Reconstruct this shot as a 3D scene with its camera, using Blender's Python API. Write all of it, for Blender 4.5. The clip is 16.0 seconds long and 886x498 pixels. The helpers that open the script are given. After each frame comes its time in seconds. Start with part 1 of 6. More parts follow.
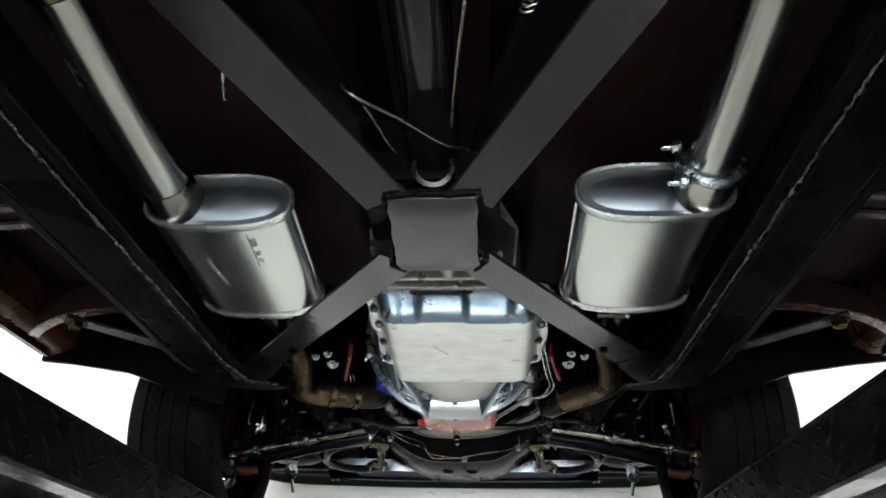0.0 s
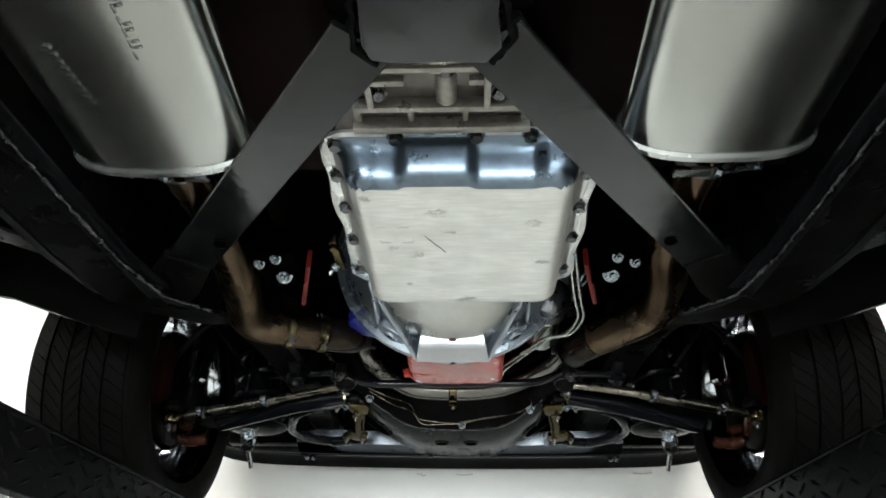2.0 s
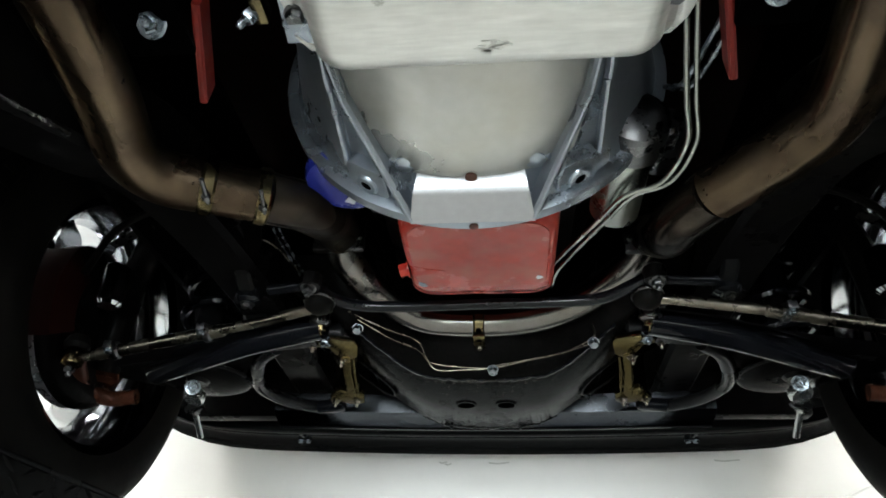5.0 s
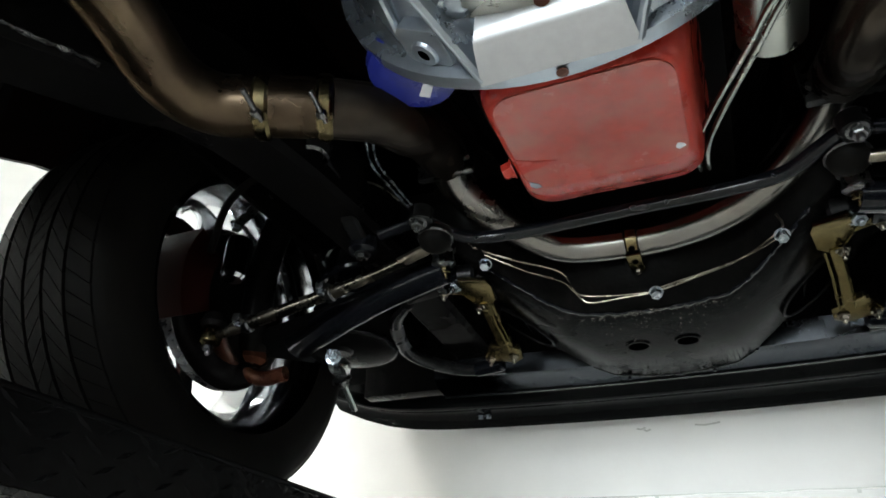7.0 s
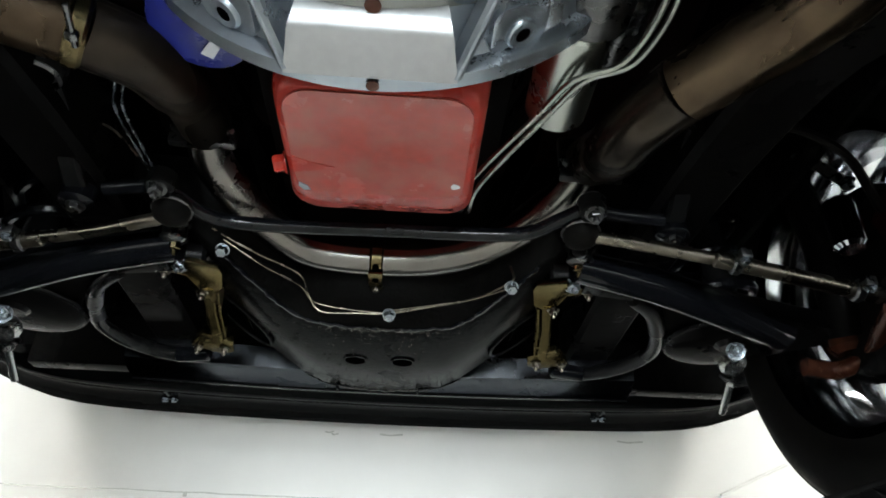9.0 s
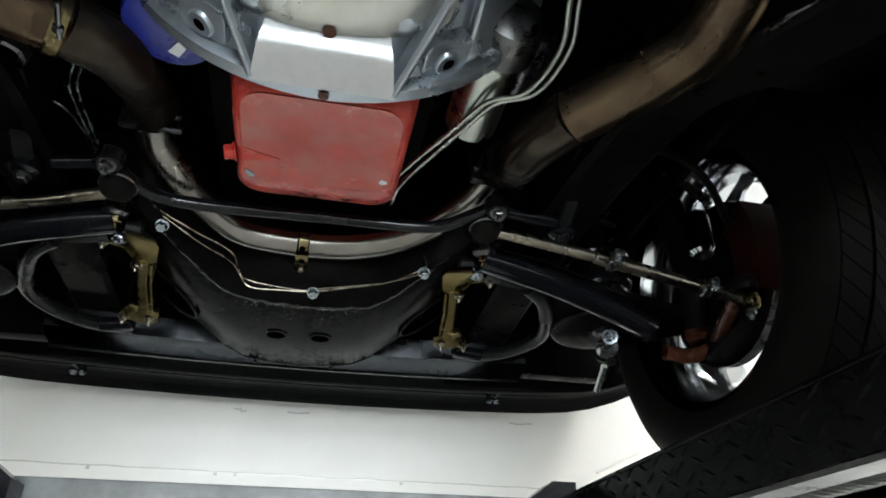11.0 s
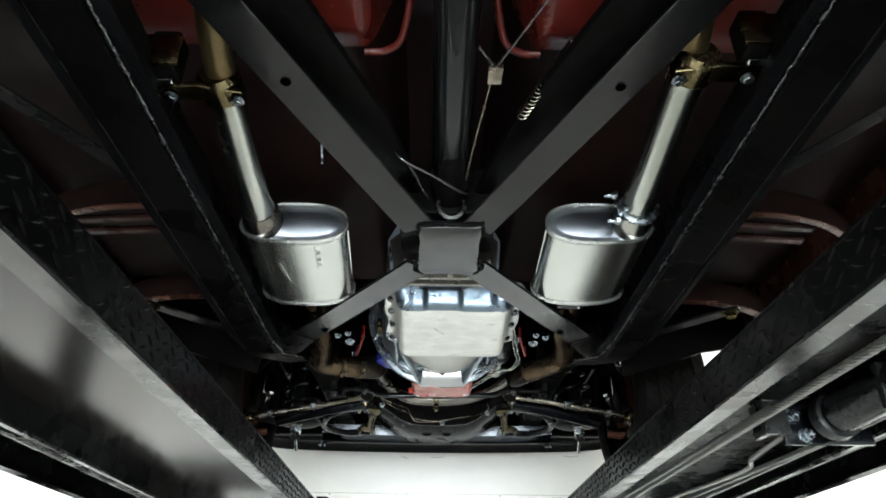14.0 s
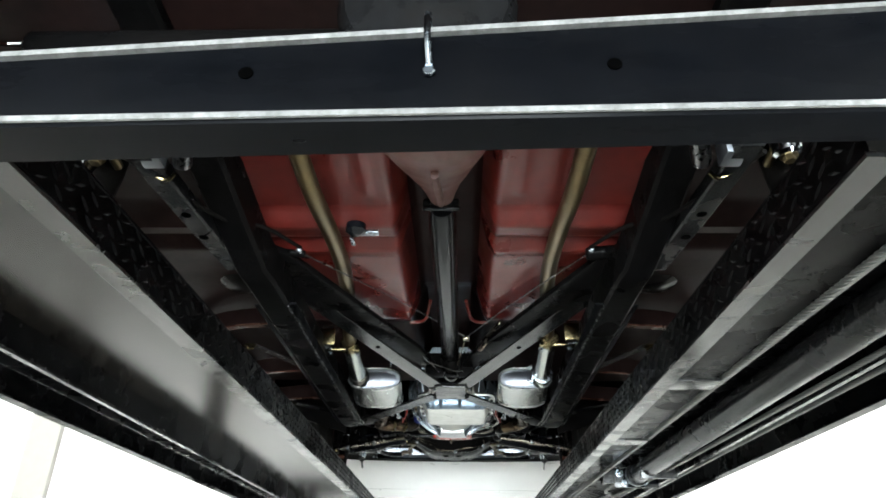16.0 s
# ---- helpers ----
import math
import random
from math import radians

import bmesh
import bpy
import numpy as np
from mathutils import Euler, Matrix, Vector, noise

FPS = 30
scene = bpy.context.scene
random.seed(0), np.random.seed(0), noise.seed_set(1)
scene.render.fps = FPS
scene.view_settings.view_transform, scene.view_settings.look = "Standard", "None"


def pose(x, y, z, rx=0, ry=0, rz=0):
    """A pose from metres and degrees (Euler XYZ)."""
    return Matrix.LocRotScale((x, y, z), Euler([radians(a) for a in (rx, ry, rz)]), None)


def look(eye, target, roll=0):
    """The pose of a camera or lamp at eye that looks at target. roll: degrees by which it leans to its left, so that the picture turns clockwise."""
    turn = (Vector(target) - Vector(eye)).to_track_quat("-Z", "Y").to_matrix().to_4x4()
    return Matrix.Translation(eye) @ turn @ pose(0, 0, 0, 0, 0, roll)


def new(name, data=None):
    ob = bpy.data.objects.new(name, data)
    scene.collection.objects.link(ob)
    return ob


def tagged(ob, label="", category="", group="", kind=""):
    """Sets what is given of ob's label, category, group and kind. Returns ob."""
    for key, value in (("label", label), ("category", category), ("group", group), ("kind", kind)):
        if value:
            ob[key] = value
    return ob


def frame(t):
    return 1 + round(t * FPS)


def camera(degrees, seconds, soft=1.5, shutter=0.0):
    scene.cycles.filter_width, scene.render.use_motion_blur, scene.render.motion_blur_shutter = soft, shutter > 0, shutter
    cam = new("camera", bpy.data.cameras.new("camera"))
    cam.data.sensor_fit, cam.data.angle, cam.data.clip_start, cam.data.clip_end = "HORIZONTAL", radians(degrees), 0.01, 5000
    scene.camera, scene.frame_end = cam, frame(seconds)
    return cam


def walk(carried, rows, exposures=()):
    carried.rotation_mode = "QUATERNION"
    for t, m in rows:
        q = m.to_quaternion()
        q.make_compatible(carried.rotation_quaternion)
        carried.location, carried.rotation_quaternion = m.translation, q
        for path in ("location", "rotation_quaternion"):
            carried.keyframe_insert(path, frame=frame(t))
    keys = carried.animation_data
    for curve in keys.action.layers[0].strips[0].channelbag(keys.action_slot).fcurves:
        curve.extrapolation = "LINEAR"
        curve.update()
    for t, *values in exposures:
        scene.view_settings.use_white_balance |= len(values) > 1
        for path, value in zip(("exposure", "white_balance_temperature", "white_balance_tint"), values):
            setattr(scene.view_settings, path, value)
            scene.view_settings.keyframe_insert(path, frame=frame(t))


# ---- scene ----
cam = camera(66.7, 16.0, soft=1.7)
PATH = [
    (0, (0.061, 0.211, 1.349), (-0.045, 1.926, 2.373), 1.3),
    (0.5, (0.035, 0.322, 1.363), (-0.067, 2.04, 2.381), 1.2),
    (1, (0.015, 0.429, 1.39), (-0.079, 2.149, 2.406), 1.2),
    (1.5, (0.02, 0.516, 1.391), (-0.064, 2.238, 2.405), 1.1),
    (2, (0.035, 0.634, 1.383), (-0.045, 2.356, 2.397), 1.0),
    (2.5, (0.056, 0.737, 1.386), (-0.028, 2.452, 2.413), 0.9),
    (3, (0.057, 0.798, 1.37), (-0.036, 2.502, 2.413), 1.0),
    (3.2, (0.052, 0.825, 1.368), (-0.045, 2.527, 2.413), 1.0),
    (5.3, (0.031, 1.203, 1.428), (-0.186, 2.896, 2.469), 2.0),
    (5.5, (0.03, 1.223, 1.425), (-0.268, 2.907, 2.463), 2.1),
    (6, (0.041, 1.269, 1.412), (-0.5, 2.898, 2.438), 2.3),
    (6.5, (0.061, 1.315, 1.413), (-0.612, 2.9, 2.43), 2.2),
    (7, (0.082, 1.354, 1.417), (-0.632, 2.924, 2.43), 2.1),
    (7.5, (0.118, 1.358, 1.44), (-0.605, 2.921, 2.456), 2.1),
    (8, (0.12, 1.361, 1.452), (-0.547, 2.951, 2.465), 2.1),
    (8.5, (0.078, 1.357, 1.45), (-0.244, 3.054, 2.457), 2.0),
    (9, (0.042, 1.366, 1.454), (0.128, 3.095, 2.457), 1.8),
    (9.5, (0.023, 1.383, 1.455), (0.37, 3.086, 2.445), 1.3),
    (9.7, (0.019, 1.385, 1.459), (0.427, 3.077, 2.444), 1.3),
    (12, (0.013, 0.957, 1.301), (0.258, 2.673, 2.299), -0.5),
    (12.5, (-0.001, 0.708, 1.264), (0.158, 2.434, 2.262), -0.2),
    (13, (0.009, 0.443, 1.227), (0.115, 2.174, 2.224), -0.0),
    (13.5, (0.012, 0.166, 1.197), (0.066, 1.897, 2.198), 0.1),
    (14, (-0.027, -0.148, 1.191), (0.004, 1.591, 2.179), 0.2),
    (14.5, (0.001, -0.485, 1.157), (0.004, 1.265, 2.125), 0.3),
    (15, (-0.001, -0.837, 1.126), (-0.023, 0.921, 2.078), 0.6),
    (15.5, (0.015, -1.215, 1.101), (-0.017, 0.552, 2.036), 0.7),
    (16, (0.038, -1.596, 1.123), (-0.011, 0.182, 2.037), 0.7),
]
walk(cam, [(t, look(eye, target, roll)) for t, eye, target, roll in PATH],
     exposures=[(0.0, 0.3), (1.5, 0.25), (3.0, 0.35), (6.0, 0.25), (9.5, 0.25), (12.0, 0.4), (14.0, 0.6), (16.0, 0.58)])

# ---- light ----
world = bpy.data.worlds.new("world")
scene.world = world
world.use_nodes = True
world.node_tree.nodes["Background"].inputs[0].default_value = (0.9, 0.95, 1.0, 1)
world.node_tree.nodes["Background"].inputs[1].default_value = 0.05
scene.view_settings.exposure = 0.0


# ---- materials ----
def material(name, color, rough=0.5, metal=0.0, vary=0.15, scale=8.0, bump=0.0, bump_scale=60.0, dirt=None, dirt_amount=0.0,
             coat=0.0, rough_vary=0.1, stretch=None, streak=0.0, spec=0.5, tint=1.0):
    m = bpy.data.materials.new(name)
    m.use_nodes = True
    nt = m.node_tree
    b = nt.nodes["Principled BSDF"]
    b.inputs["Metallic"].default_value = metal
    b.inputs["Specular IOR Level"].default_value = spec
    b.inputs["Specular Tint"].default_value = (tint, tint, tint, 1)
    b.inputs["Coat Weight"].default_value = coat
    b.inputs["Coat Roughness"].default_value = 0.15
    co = nt.nodes.new("ShaderNodeTexCoord")
    mp = nt.nodes.new("ShaderNodeMapping")
    nt.links.new(co.outputs["Object"], mp.inputs[0])
    if stretch:
        mp.inputs["Scale"].default_value = stretch
    n1 = nt.nodes.new("ShaderNodeTexNoise")
    n1.inputs["Scale"].default_value = scale
    n1.inputs["Detail"].default_value = 6
    n1.inputs["Roughness"].default_value = 0.62
    nt.links.new(mp.outputs[0], n1.inputs[0])
    n2 = nt.nodes.new("ShaderNodeTexNoise")
    n2.inputs["Scale"].default_value = scale * 9
    n2.inputs["Detail"].default_value = 4
    nt.links.new(mp.outputs[0], n2.inputs[0])
    add = nt.nodes.new("ShaderNodeMath")
    add.operation = "ADD"
    nt.links.new(n1.outputs[0], add.inputs[0])
    nt.links.new(n2.outputs[0], add.inputs[1])
    mr = nt.nodes.new("ShaderNodeMapRange")
    mr.inputs[1].default_value, mr.inputs[2].default_value = 0.7, 1.3
    mr.inputs[3].default_value, mr.inputs[4].default_value = 1 - vary, 1 + vary
    nt.links.new(add.outputs[0], mr.inputs[0])
    mul = nt.nodes.new("ShaderNodeVectorMath")
    mul.operation = "SCALE"
    mul.inputs[0].default_value = color
    nt.links.new(mr.outputs[0], mul.inputs["Scale"])
    out = mul.outputs[0]
    if dirt:
        n3 = nt.nodes.new("ShaderNodeTexNoise")
        n3.inputs["Scale"].default_value = scale * 2.3
        n3.inputs["Detail"].default_value = 5
        n3.inputs["Roughness"].default_value = 0.55
        nt.links.new(co.outputs["Object"], n3.inputs[0])
        r3 = nt.nodes.new("ShaderNodeMapRange")
        r3.inputs[1].default_value, r3.inputs[2].default_value = 0.4, 0.72
        r3.inputs[3].default_value, r3.inputs[4].default_value = 0, dirt_amount
        nt.links.new(n3.outputs[0], r3.inputs[0])
        mx = nt.nodes.new("ShaderNodeMix")
        mx.data_type = "RGBA"
        nt.links.new(r3.outputs[0], mx.inputs[0])
        nt.links.new(out, mx.inputs[6])
        mx.inputs[7].default_value = (*dirt, 1)
        out = mx.outputs[2]
    nt.links.new(out, b.inputs["Base Color"])
    rr = nt.nodes.new("ShaderNodeMapRange")
    rr.inputs[1].default_value, rr.inputs[2].default_value = 0.35, 0.65
    rr.inputs[3].default_value, rr.inputs[4].default_value = max(0.02, rough - rough_vary), min(1, rough + rough_vary)
    nt.links.new(n1.outputs[0], rr.inputs[0])
    nt.links.new(rr.outputs[0], b.inputs["Roughness"])
    if bump:
        n4 = nt.nodes.new("ShaderNodeTexNoise")
        n4.inputs["Scale"].default_value = bump_scale
        n4.inputs["Detail"].default_value = 5
        nt.links.new(mp.outputs[0], n4.inputs[0])
        bp = nt.nodes.new("ShaderNodeBump")
        bp.inputs["Strength"].default_value = bump
        bp.inputs["Distance"].default_value = 0.002
        nt.links.new(n4.outputs[0], bp.inputs["Height"])
        nt.links.new(bp.outputs[0], b.inputs["Normal"])
    return m


BLACK = material("chassis_black", (0.0028, 0.0027, 0.0028), 0.3, 0, 0.3, 6, 0.2, 60, (0.005, 0.0043, 0.0037), 0.4, rough_vary=0.12, spec=0.016)
SATIN = material("satin_black", (0.006, 0.0062, 0.0067), 0.26, 0, 0.3, 7, 0.15, 120, (0.01, 0.0088, 0.0075), 0.4, spec=0.09)
GLOSS = material("gloss_black", (0.0042, 0.0046, 0.006), 0.14, 0, 0.2, 9, 0.04, 150, rough_vary=0.05, spec=0.2)
GREYB = material("satin_dark_grey", (0.05, 0.053, 0.058), 0.22, 1.0, 0.1, 9, 0.01, 140, tint=0.1)
BRACE = material("grey_primed_steel", (0.0045, 0.0047, 0.005), 0.18, 0.0, 0.35, 7, 0.1, 45, rough_vary=0.09, spec=0.34)
STEEL = material("aluminised_steel", (0.39, 0.4, 0.378), 0.24, 1.0, 0.04, 3, 0.01, 300, (0.34, 0.34, 0.315), 0.2, stretch=(1, 0.3, 1), rough_vary=0.04)
ALU = material("cast_aluminium", (0.3, 0.335, 0.375), 0.32, 0.85, 0.06, 12, 0.02, 160, (0.26, 0.29, 0.325), 0.2)
PAN = material("pan_steel", (0.6, 0.605, 0.575), 0.42, 0.75, 0.16, 9, 0.03, 220, (0.43, 0.435, 0.41), 0.55, stretch=(0.4, 3, 1), rough_vary=0.06)
FLANGEM = material("pan_flange_steel", (0.6, 0.605, 0.585), 0.3, 0.85, 0.1, 14, 0.02, 220, (0.3, 0.3, 0.28), 0.4)
PANB = material("pan_blue_grey", (0.14, 0.178, 0.22), 0.3, 0.9, 0.18, 9, 0.03, 220, (0.09, 0.118, 0.15), 0.5, rough_vary=0.05)
BOLT = material("zinc_bolt", (0.26, 0.29, 0.32), 0.26, 1, 0.15, 60, tint=0.6)
DARKBOLT = material("dark_bolt", (0.11, 0.11, 0.112), 0.3, 1.0, 0.2, 60, tint=0.35)
BRASS = material("cadmium_gold", (0.115, 0.092, 0.048), 0.22, 1.0, 0.3, 20, 0.03, 200, (0.04, 0.033, 0.021), 0.5, tint=0.4)
PIPE = material("exhaust_brown", (0.05, 0.035, 0.024), 0.25, 0.95, 0.3, 5, 0.02, 120, (0.16, 0.118, 0.074), 0.5, stretch=(1.5, 0.5, 1.5), tint=0.4)
TAIL = material("tailpipe_brass", (0.095, 0.07, 0.033), 0.33, 0.85, 0.1, 12, 0, 150, (0.055, 0.042, 0.023), 0.4, rough_vary=0.03)
XPIPE = material("cross_pipe_steel", (0.17, 0.164, 0.155), 0.2, 1.0, 0.12, 4, 0.0, 180, (0.075, 0.06, 0.043), 0.4, tint=0.5)
SILVER = material("pipe_steel", (0.29, 0.3, 0.275), 0.25, 1.0, 0.05, 5, 0.01, 200, (0.25, 0.245, 0.22), 0.2, rough_vary=0.04)
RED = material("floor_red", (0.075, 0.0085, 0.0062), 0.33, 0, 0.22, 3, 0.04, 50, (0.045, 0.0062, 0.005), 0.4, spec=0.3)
OILPAN = material("engine_red", (0.3, 0.022, 0.014), 0.28, 0, 0.12, 14, 0.05, 120, (0.26, 0.07, 0.052), 0.35, spec=0.3)
# Pinkish haze mixed into this red stands for pale reflections.
OILFLAT = material("engine_red_hazed", (0.3, 0.04, 0.028), 0.24, 0, 0.18, 10, 0.03, 160, (0.3, 0.13, 0.105), 0.6, spec=0.45)
REDBRK = material("red_bracket", (0.1, 0.009, 0.0065), 0.4, 0, 0.2, 20, spec=0.2)
# Near-black red for outer floor, tunnel, boot floor, wings and bonnet.
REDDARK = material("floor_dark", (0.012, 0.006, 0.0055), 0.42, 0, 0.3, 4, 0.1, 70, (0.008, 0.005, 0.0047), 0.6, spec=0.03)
SHAFT = material("shaft_black_gloss", (0.005, 0.0053, 0.006), 0.2, 0.0, 0.15, 4, 0.02, 100, stretch=(1, 0.1, 1), rough_vary=0.05, spec=0.1)
BEAM = material("beam_dark_paint", (0.002, 0.0023, 0.003), 0.3, 0, 0.3, 5, 0.04, 90, (0.0045, 0.0045, 0.005), 0.45, stretch=(0.3, 1, 1), rough_vary=0.1, spec=0.03)
MEMBER = material("crossmember_black", (0.0024, 0.0023, 0.0023), 0.22, 0, 0.3, 9, 0.2, 200, (0.0045, 0.004, 0.0035), 0.4, spec=0.02)
APRON = material("apron_gloss_black", (0.0017, 0.0018, 0.002), 0.12, 0, 0.1, 4, 0.02, 60, rough_vary=0.04, spec=0.02)
DUST = material("dusty_red_brown", (0.06, 0.026, 0.021), 0.42, 0, 0.25, 12, 0.1, 100, (0.034, 0.016, 0.013), 0.4, spec=0.12)
# Near-black without reflection paints the unlit inside of holes; the mounts share it.
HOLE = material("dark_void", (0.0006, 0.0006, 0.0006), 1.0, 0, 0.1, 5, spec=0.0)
WELD = material("weld_bead", (0.1, 0.1, 0.1), 0.25, 1.0, 0.3, 40, 0.2, 200, tint=0.5)
# Muffler steel darkened for the unlit rear-facing caps; also colours the bump blocks.
CAP = material("dimmed_cap_steel", (0.2, 0.212, 0.235), 0.38, 1.0, 0.06, 6, 0.02, 200, (0.15, 0.157, 0.165), 0.3)
DISH = material("smooth_underseal", (0.006, 0.0053, 0.005), 0.28, 0, 0.15, 6, 0.02, 60, spec=0.07)
EDGE = material("worn_bright_edge", (0.21, 0.21, 0.207), 0.4, 0.2, 0.25, 30, 0.05, 200, (0.07, 0.068, 0.065), 0.6)
DULL = material("weathered_rod", (0.2, 0.178, 0.145), 0.28, 1.0, 0.2, 16, 0.03, 150, (0.07, 0.055, 0.04), 0.5, tint=0.5)
PILASTER = material("pilaster_beige", (0.3, 0.293, 0.275), 0.6, 0, 0.04, 2, 0.05, 60)
GLINT = material("glint_grime", (0.1, 0.095, 0.085), 0.15, 0.7, 0.4, 90)
RIBRED = material("rib_dark_red", (0.035, 0.009, 0.007), 0.3, 0, 0.2, 10, 0.05, 100, spec=0.1)
RIM = material("muffler_rim_steel", (0.42, 0.43, 0.42), 0.26, 0.9, 0.05, 6, 0.0, 200)
DARKPIPE = material("dark_pipe_steel", (0.02, 0.0165, 0.014), 0.3, 0.8, 0.3, 8, 0.03, 120, (0.05, 0.037, 0.026), 0.4, tint=0.3)
SMUDGE = material("grey_smudge", (0.46, 0.46, 0.43), 0.42, 0.5, 0.3, 60, 0.05, 300, (0.58, 0.58, 0.55), 0.7)
DISHED = material("dished_casting", (0.41, 0.415, 0.395), 0.34, 0.75, 0.08, 7, 0.03, 200, (0.33, 0.31, 0.225), 0.4)
PAD = material("machined_pad", (0.37, 0.38, 0.395), 0.34, 0.85, 0.06, 14, 0.02, 200)
CALIPER = material("caliper_red", (0.014, 0.0025, 0.002), 0.45, 0, 0.2, 20, spec=0.08)
RUST = material("primer_brown", (0.06, 0.021, 0.0125), 0.26, 0.2, 0.3, 9, 0.08, 100, (0.02, 0.009, 0.007), 0.6, spec=0.3, tint=0.5)
RUBBER = material("tyre_rubber", (0.0045, 0.0042, 0.004), 0.5, 0, 0.2, 20, 0.1, 200, (0.008, 0.0068, 0.0056), 0.4, spec=0.02)
CHROME = material("chrome", (0.5, 0.51, 0.53), 0.1, 1, 0.03, 10, rough_vary=0.03)
BLUE = material("filter_blue", (0.01, 0.016, 0.16), 0.3, 0, 0.1, 20)
WHITEP = material("white_print", (0.55, 0.58, 0.62), 0.4, 0, 0.05, 20)
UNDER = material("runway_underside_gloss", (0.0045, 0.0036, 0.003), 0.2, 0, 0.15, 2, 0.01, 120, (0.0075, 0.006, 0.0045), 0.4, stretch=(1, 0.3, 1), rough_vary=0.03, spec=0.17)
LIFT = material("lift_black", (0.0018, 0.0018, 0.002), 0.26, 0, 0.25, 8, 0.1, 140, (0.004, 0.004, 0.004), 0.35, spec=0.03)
FLANGE = material("lift_grey_edge", (0.011, 0.011, 0.011), 0.24, 0, 0.25, 10, 0.05, 150, (0.006, 0.006, 0.0057), 0.5, spec=0.32)
TAILC = material("dirty_casting", (0.1, 0.093, 0.083), 0.36, 0.6, 0.25, 14, 0.15, 120, (0.045, 0.036, 0.028), 0.6)
TAILRIB = material("greasy_rib", (0.26, 0.245, 0.22), 0.36, 0.6, 0.2, 20, 0.1, 150, (0.1, 0.085, 0.065), 0.5)
BEAMG = material("weathered_grey_beam", (0.2, 0.207, 0.21), 0.4, 0.3, 0.2, 9, 0.05, 120, (0.11, 0.115, 0.12), 0.5)
CABLE = material("wire_rope", (0.09, 0.09, 0.085), 0.4, 0.2, 0.2, 40)
WALL = material("wall_white", (0.74, 0.735, 0.715), 0.6, 0, 0.03, 1.2, 0.1, 60)
FLOOR = material("floor_sealed", (0.5, 0.5, 0.485), 0.4, 0, 0.1, 1.5, 0.05, 40, (0.42, 0.417, 0.4), 0.4)


LAMP = 54.0
# power of the added light behind the car
REAR_FILL = 760.0


def lamp_material():
    m = bpy.data.materials.new("lamp_glow")
    m.use_nodes = True
    b = m.node_tree.nodes["Principled BSDF"]
    b.inputs["Emission Color"].default_value = (1.0, 0.985, 0.92, 1)
    b.inputs["Emission Strength"].default_value = LAMP
    return m


GLOW = lamp_material()


# ---- mesh tools ----
def link_mesh(name, bm, mat, angle=38):
    bmesh.ops.recalc_face_normals(bm, faces=bm.faces)
    me = bpy.data.meshes.new(name)
    bm.to_mesh(me)
    bm.free()
    me.materials.append(mat)
    me.shade_smooth()
    me.set_sharp_from_angle(angle=radians(angle))
    return me


def thing(name, base, label, category, kind="", group=""):
    ob = new(name)
    ob.location = base
    ob.empty_display_size = 0.1
    return tagged(ob, label, category, group, kind)


def part(name, bm, mat, parent, label="", angle=38):
    ob = new(name, link_mesh(name, bm, mat, angle))
    p, inv = parent, Matrix.Identity(4)
    while p:
        inv = p.matrix_basis.inverted() if p.type == "EMPTY" else inv
        p = p.parent
    ob.parent = parent
    if parent.type == "EMPTY":
        ob.matrix_parent_inverse = inv
    return tagged(ob, label)


def structure(name, bm, mat, label, category):
    return tagged(new(name, link_mesh(name, bm, mat)), label, category, "", "structure")


def box(x0, x1, y0, y1, z0, z1, bevel=0.0, m=None, bm=None):
    bm = bm or bmesh.new()
    r = bmesh.ops.create_cube(bm, size=1)
    c = Matrix.Translation(((x0 + x1) / 2, (y0 + y1) / 2, (z0 + z1) / 2)) @ Matrix.Diagonal((abs(x1 - x0), abs(y1 - y0), abs(z1 - z0), 1))
    bmesh.ops.transform(bm, matrix=c, verts=r["verts"])
    if bevel:
        es = list({e for v in r["verts"] for e in v.link_edges})
        q = bmesh.ops.bevel(bm, geom=es, offset=bevel, segments=2, affect="EDGES", profile=0.6)
        vs = list({v for f in q["faces"] for v in f.verts} | {v for v in r["verts"] if v.is_valid})
    else:
        vs = r["verts"]
    if m:
        bmesh.ops.transform(bm, matrix=m, verts=vs)
    return bm


def spline(pts, n=8):
    """Catmull-Rom through the points."""
    P = [Vector(p) for p in pts]
    P = [2 * P[0] - P[1]] + P + [2 * P[-1] - P[-2]]
    out = []
    for i in range(1, len(P) - 2):
        a, b, c, d = P[i - 1:i + 3]
        for k in range(n):
            t = k / n
            out.append(0.5 * ((2 * b) + (c - a) * t + (2 * a - 5 * b + 4 * c - d) * t * t + (3 * b - a - 3 * c + d) * t ** 3))
    return out + [P[-2]]


def sweep(pts, prof, up=(0, 0, 1), bm=None, caps=True, scales=None):
    """A profile (right, up) carried along the points."""
    bm = bm or bmesh.new()
    P = [Vector(p) for p in pts]
    rings = []
    u0 = Vector(up)
    for i, p in enumerate(P):
        d = (P[min(i + 1, len(P) - 1)] - P[max(i - 1, 0)]).normalized()
        r = d.cross(u0)
        r = r.normalized() if r.length > 1e-4 else d.orthogonal().normalized()
        u = r.cross(d).normalized()
        k = scales[i] if scales else 1
        rings.append([bm.verts.new(p + r * a * k + u * b * k) for a, b in prof])
    n = len(prof)
    for A, B in zip(rings, rings[1:]):
        for j in range(n):
            bm.faces.new((A[j], A[(j + 1) % n], B[(j + 1) % n], B[j]))
    if caps:
        bm.faces.new(rings[0][::-1])
        bm.faces.new(rings[-1])
    return bm


def circle(r, n=16):
    return [(r * math.cos(2 * math.pi * i / n), r * math.sin(2 * math.pi * i / n)) for i in range(n)]


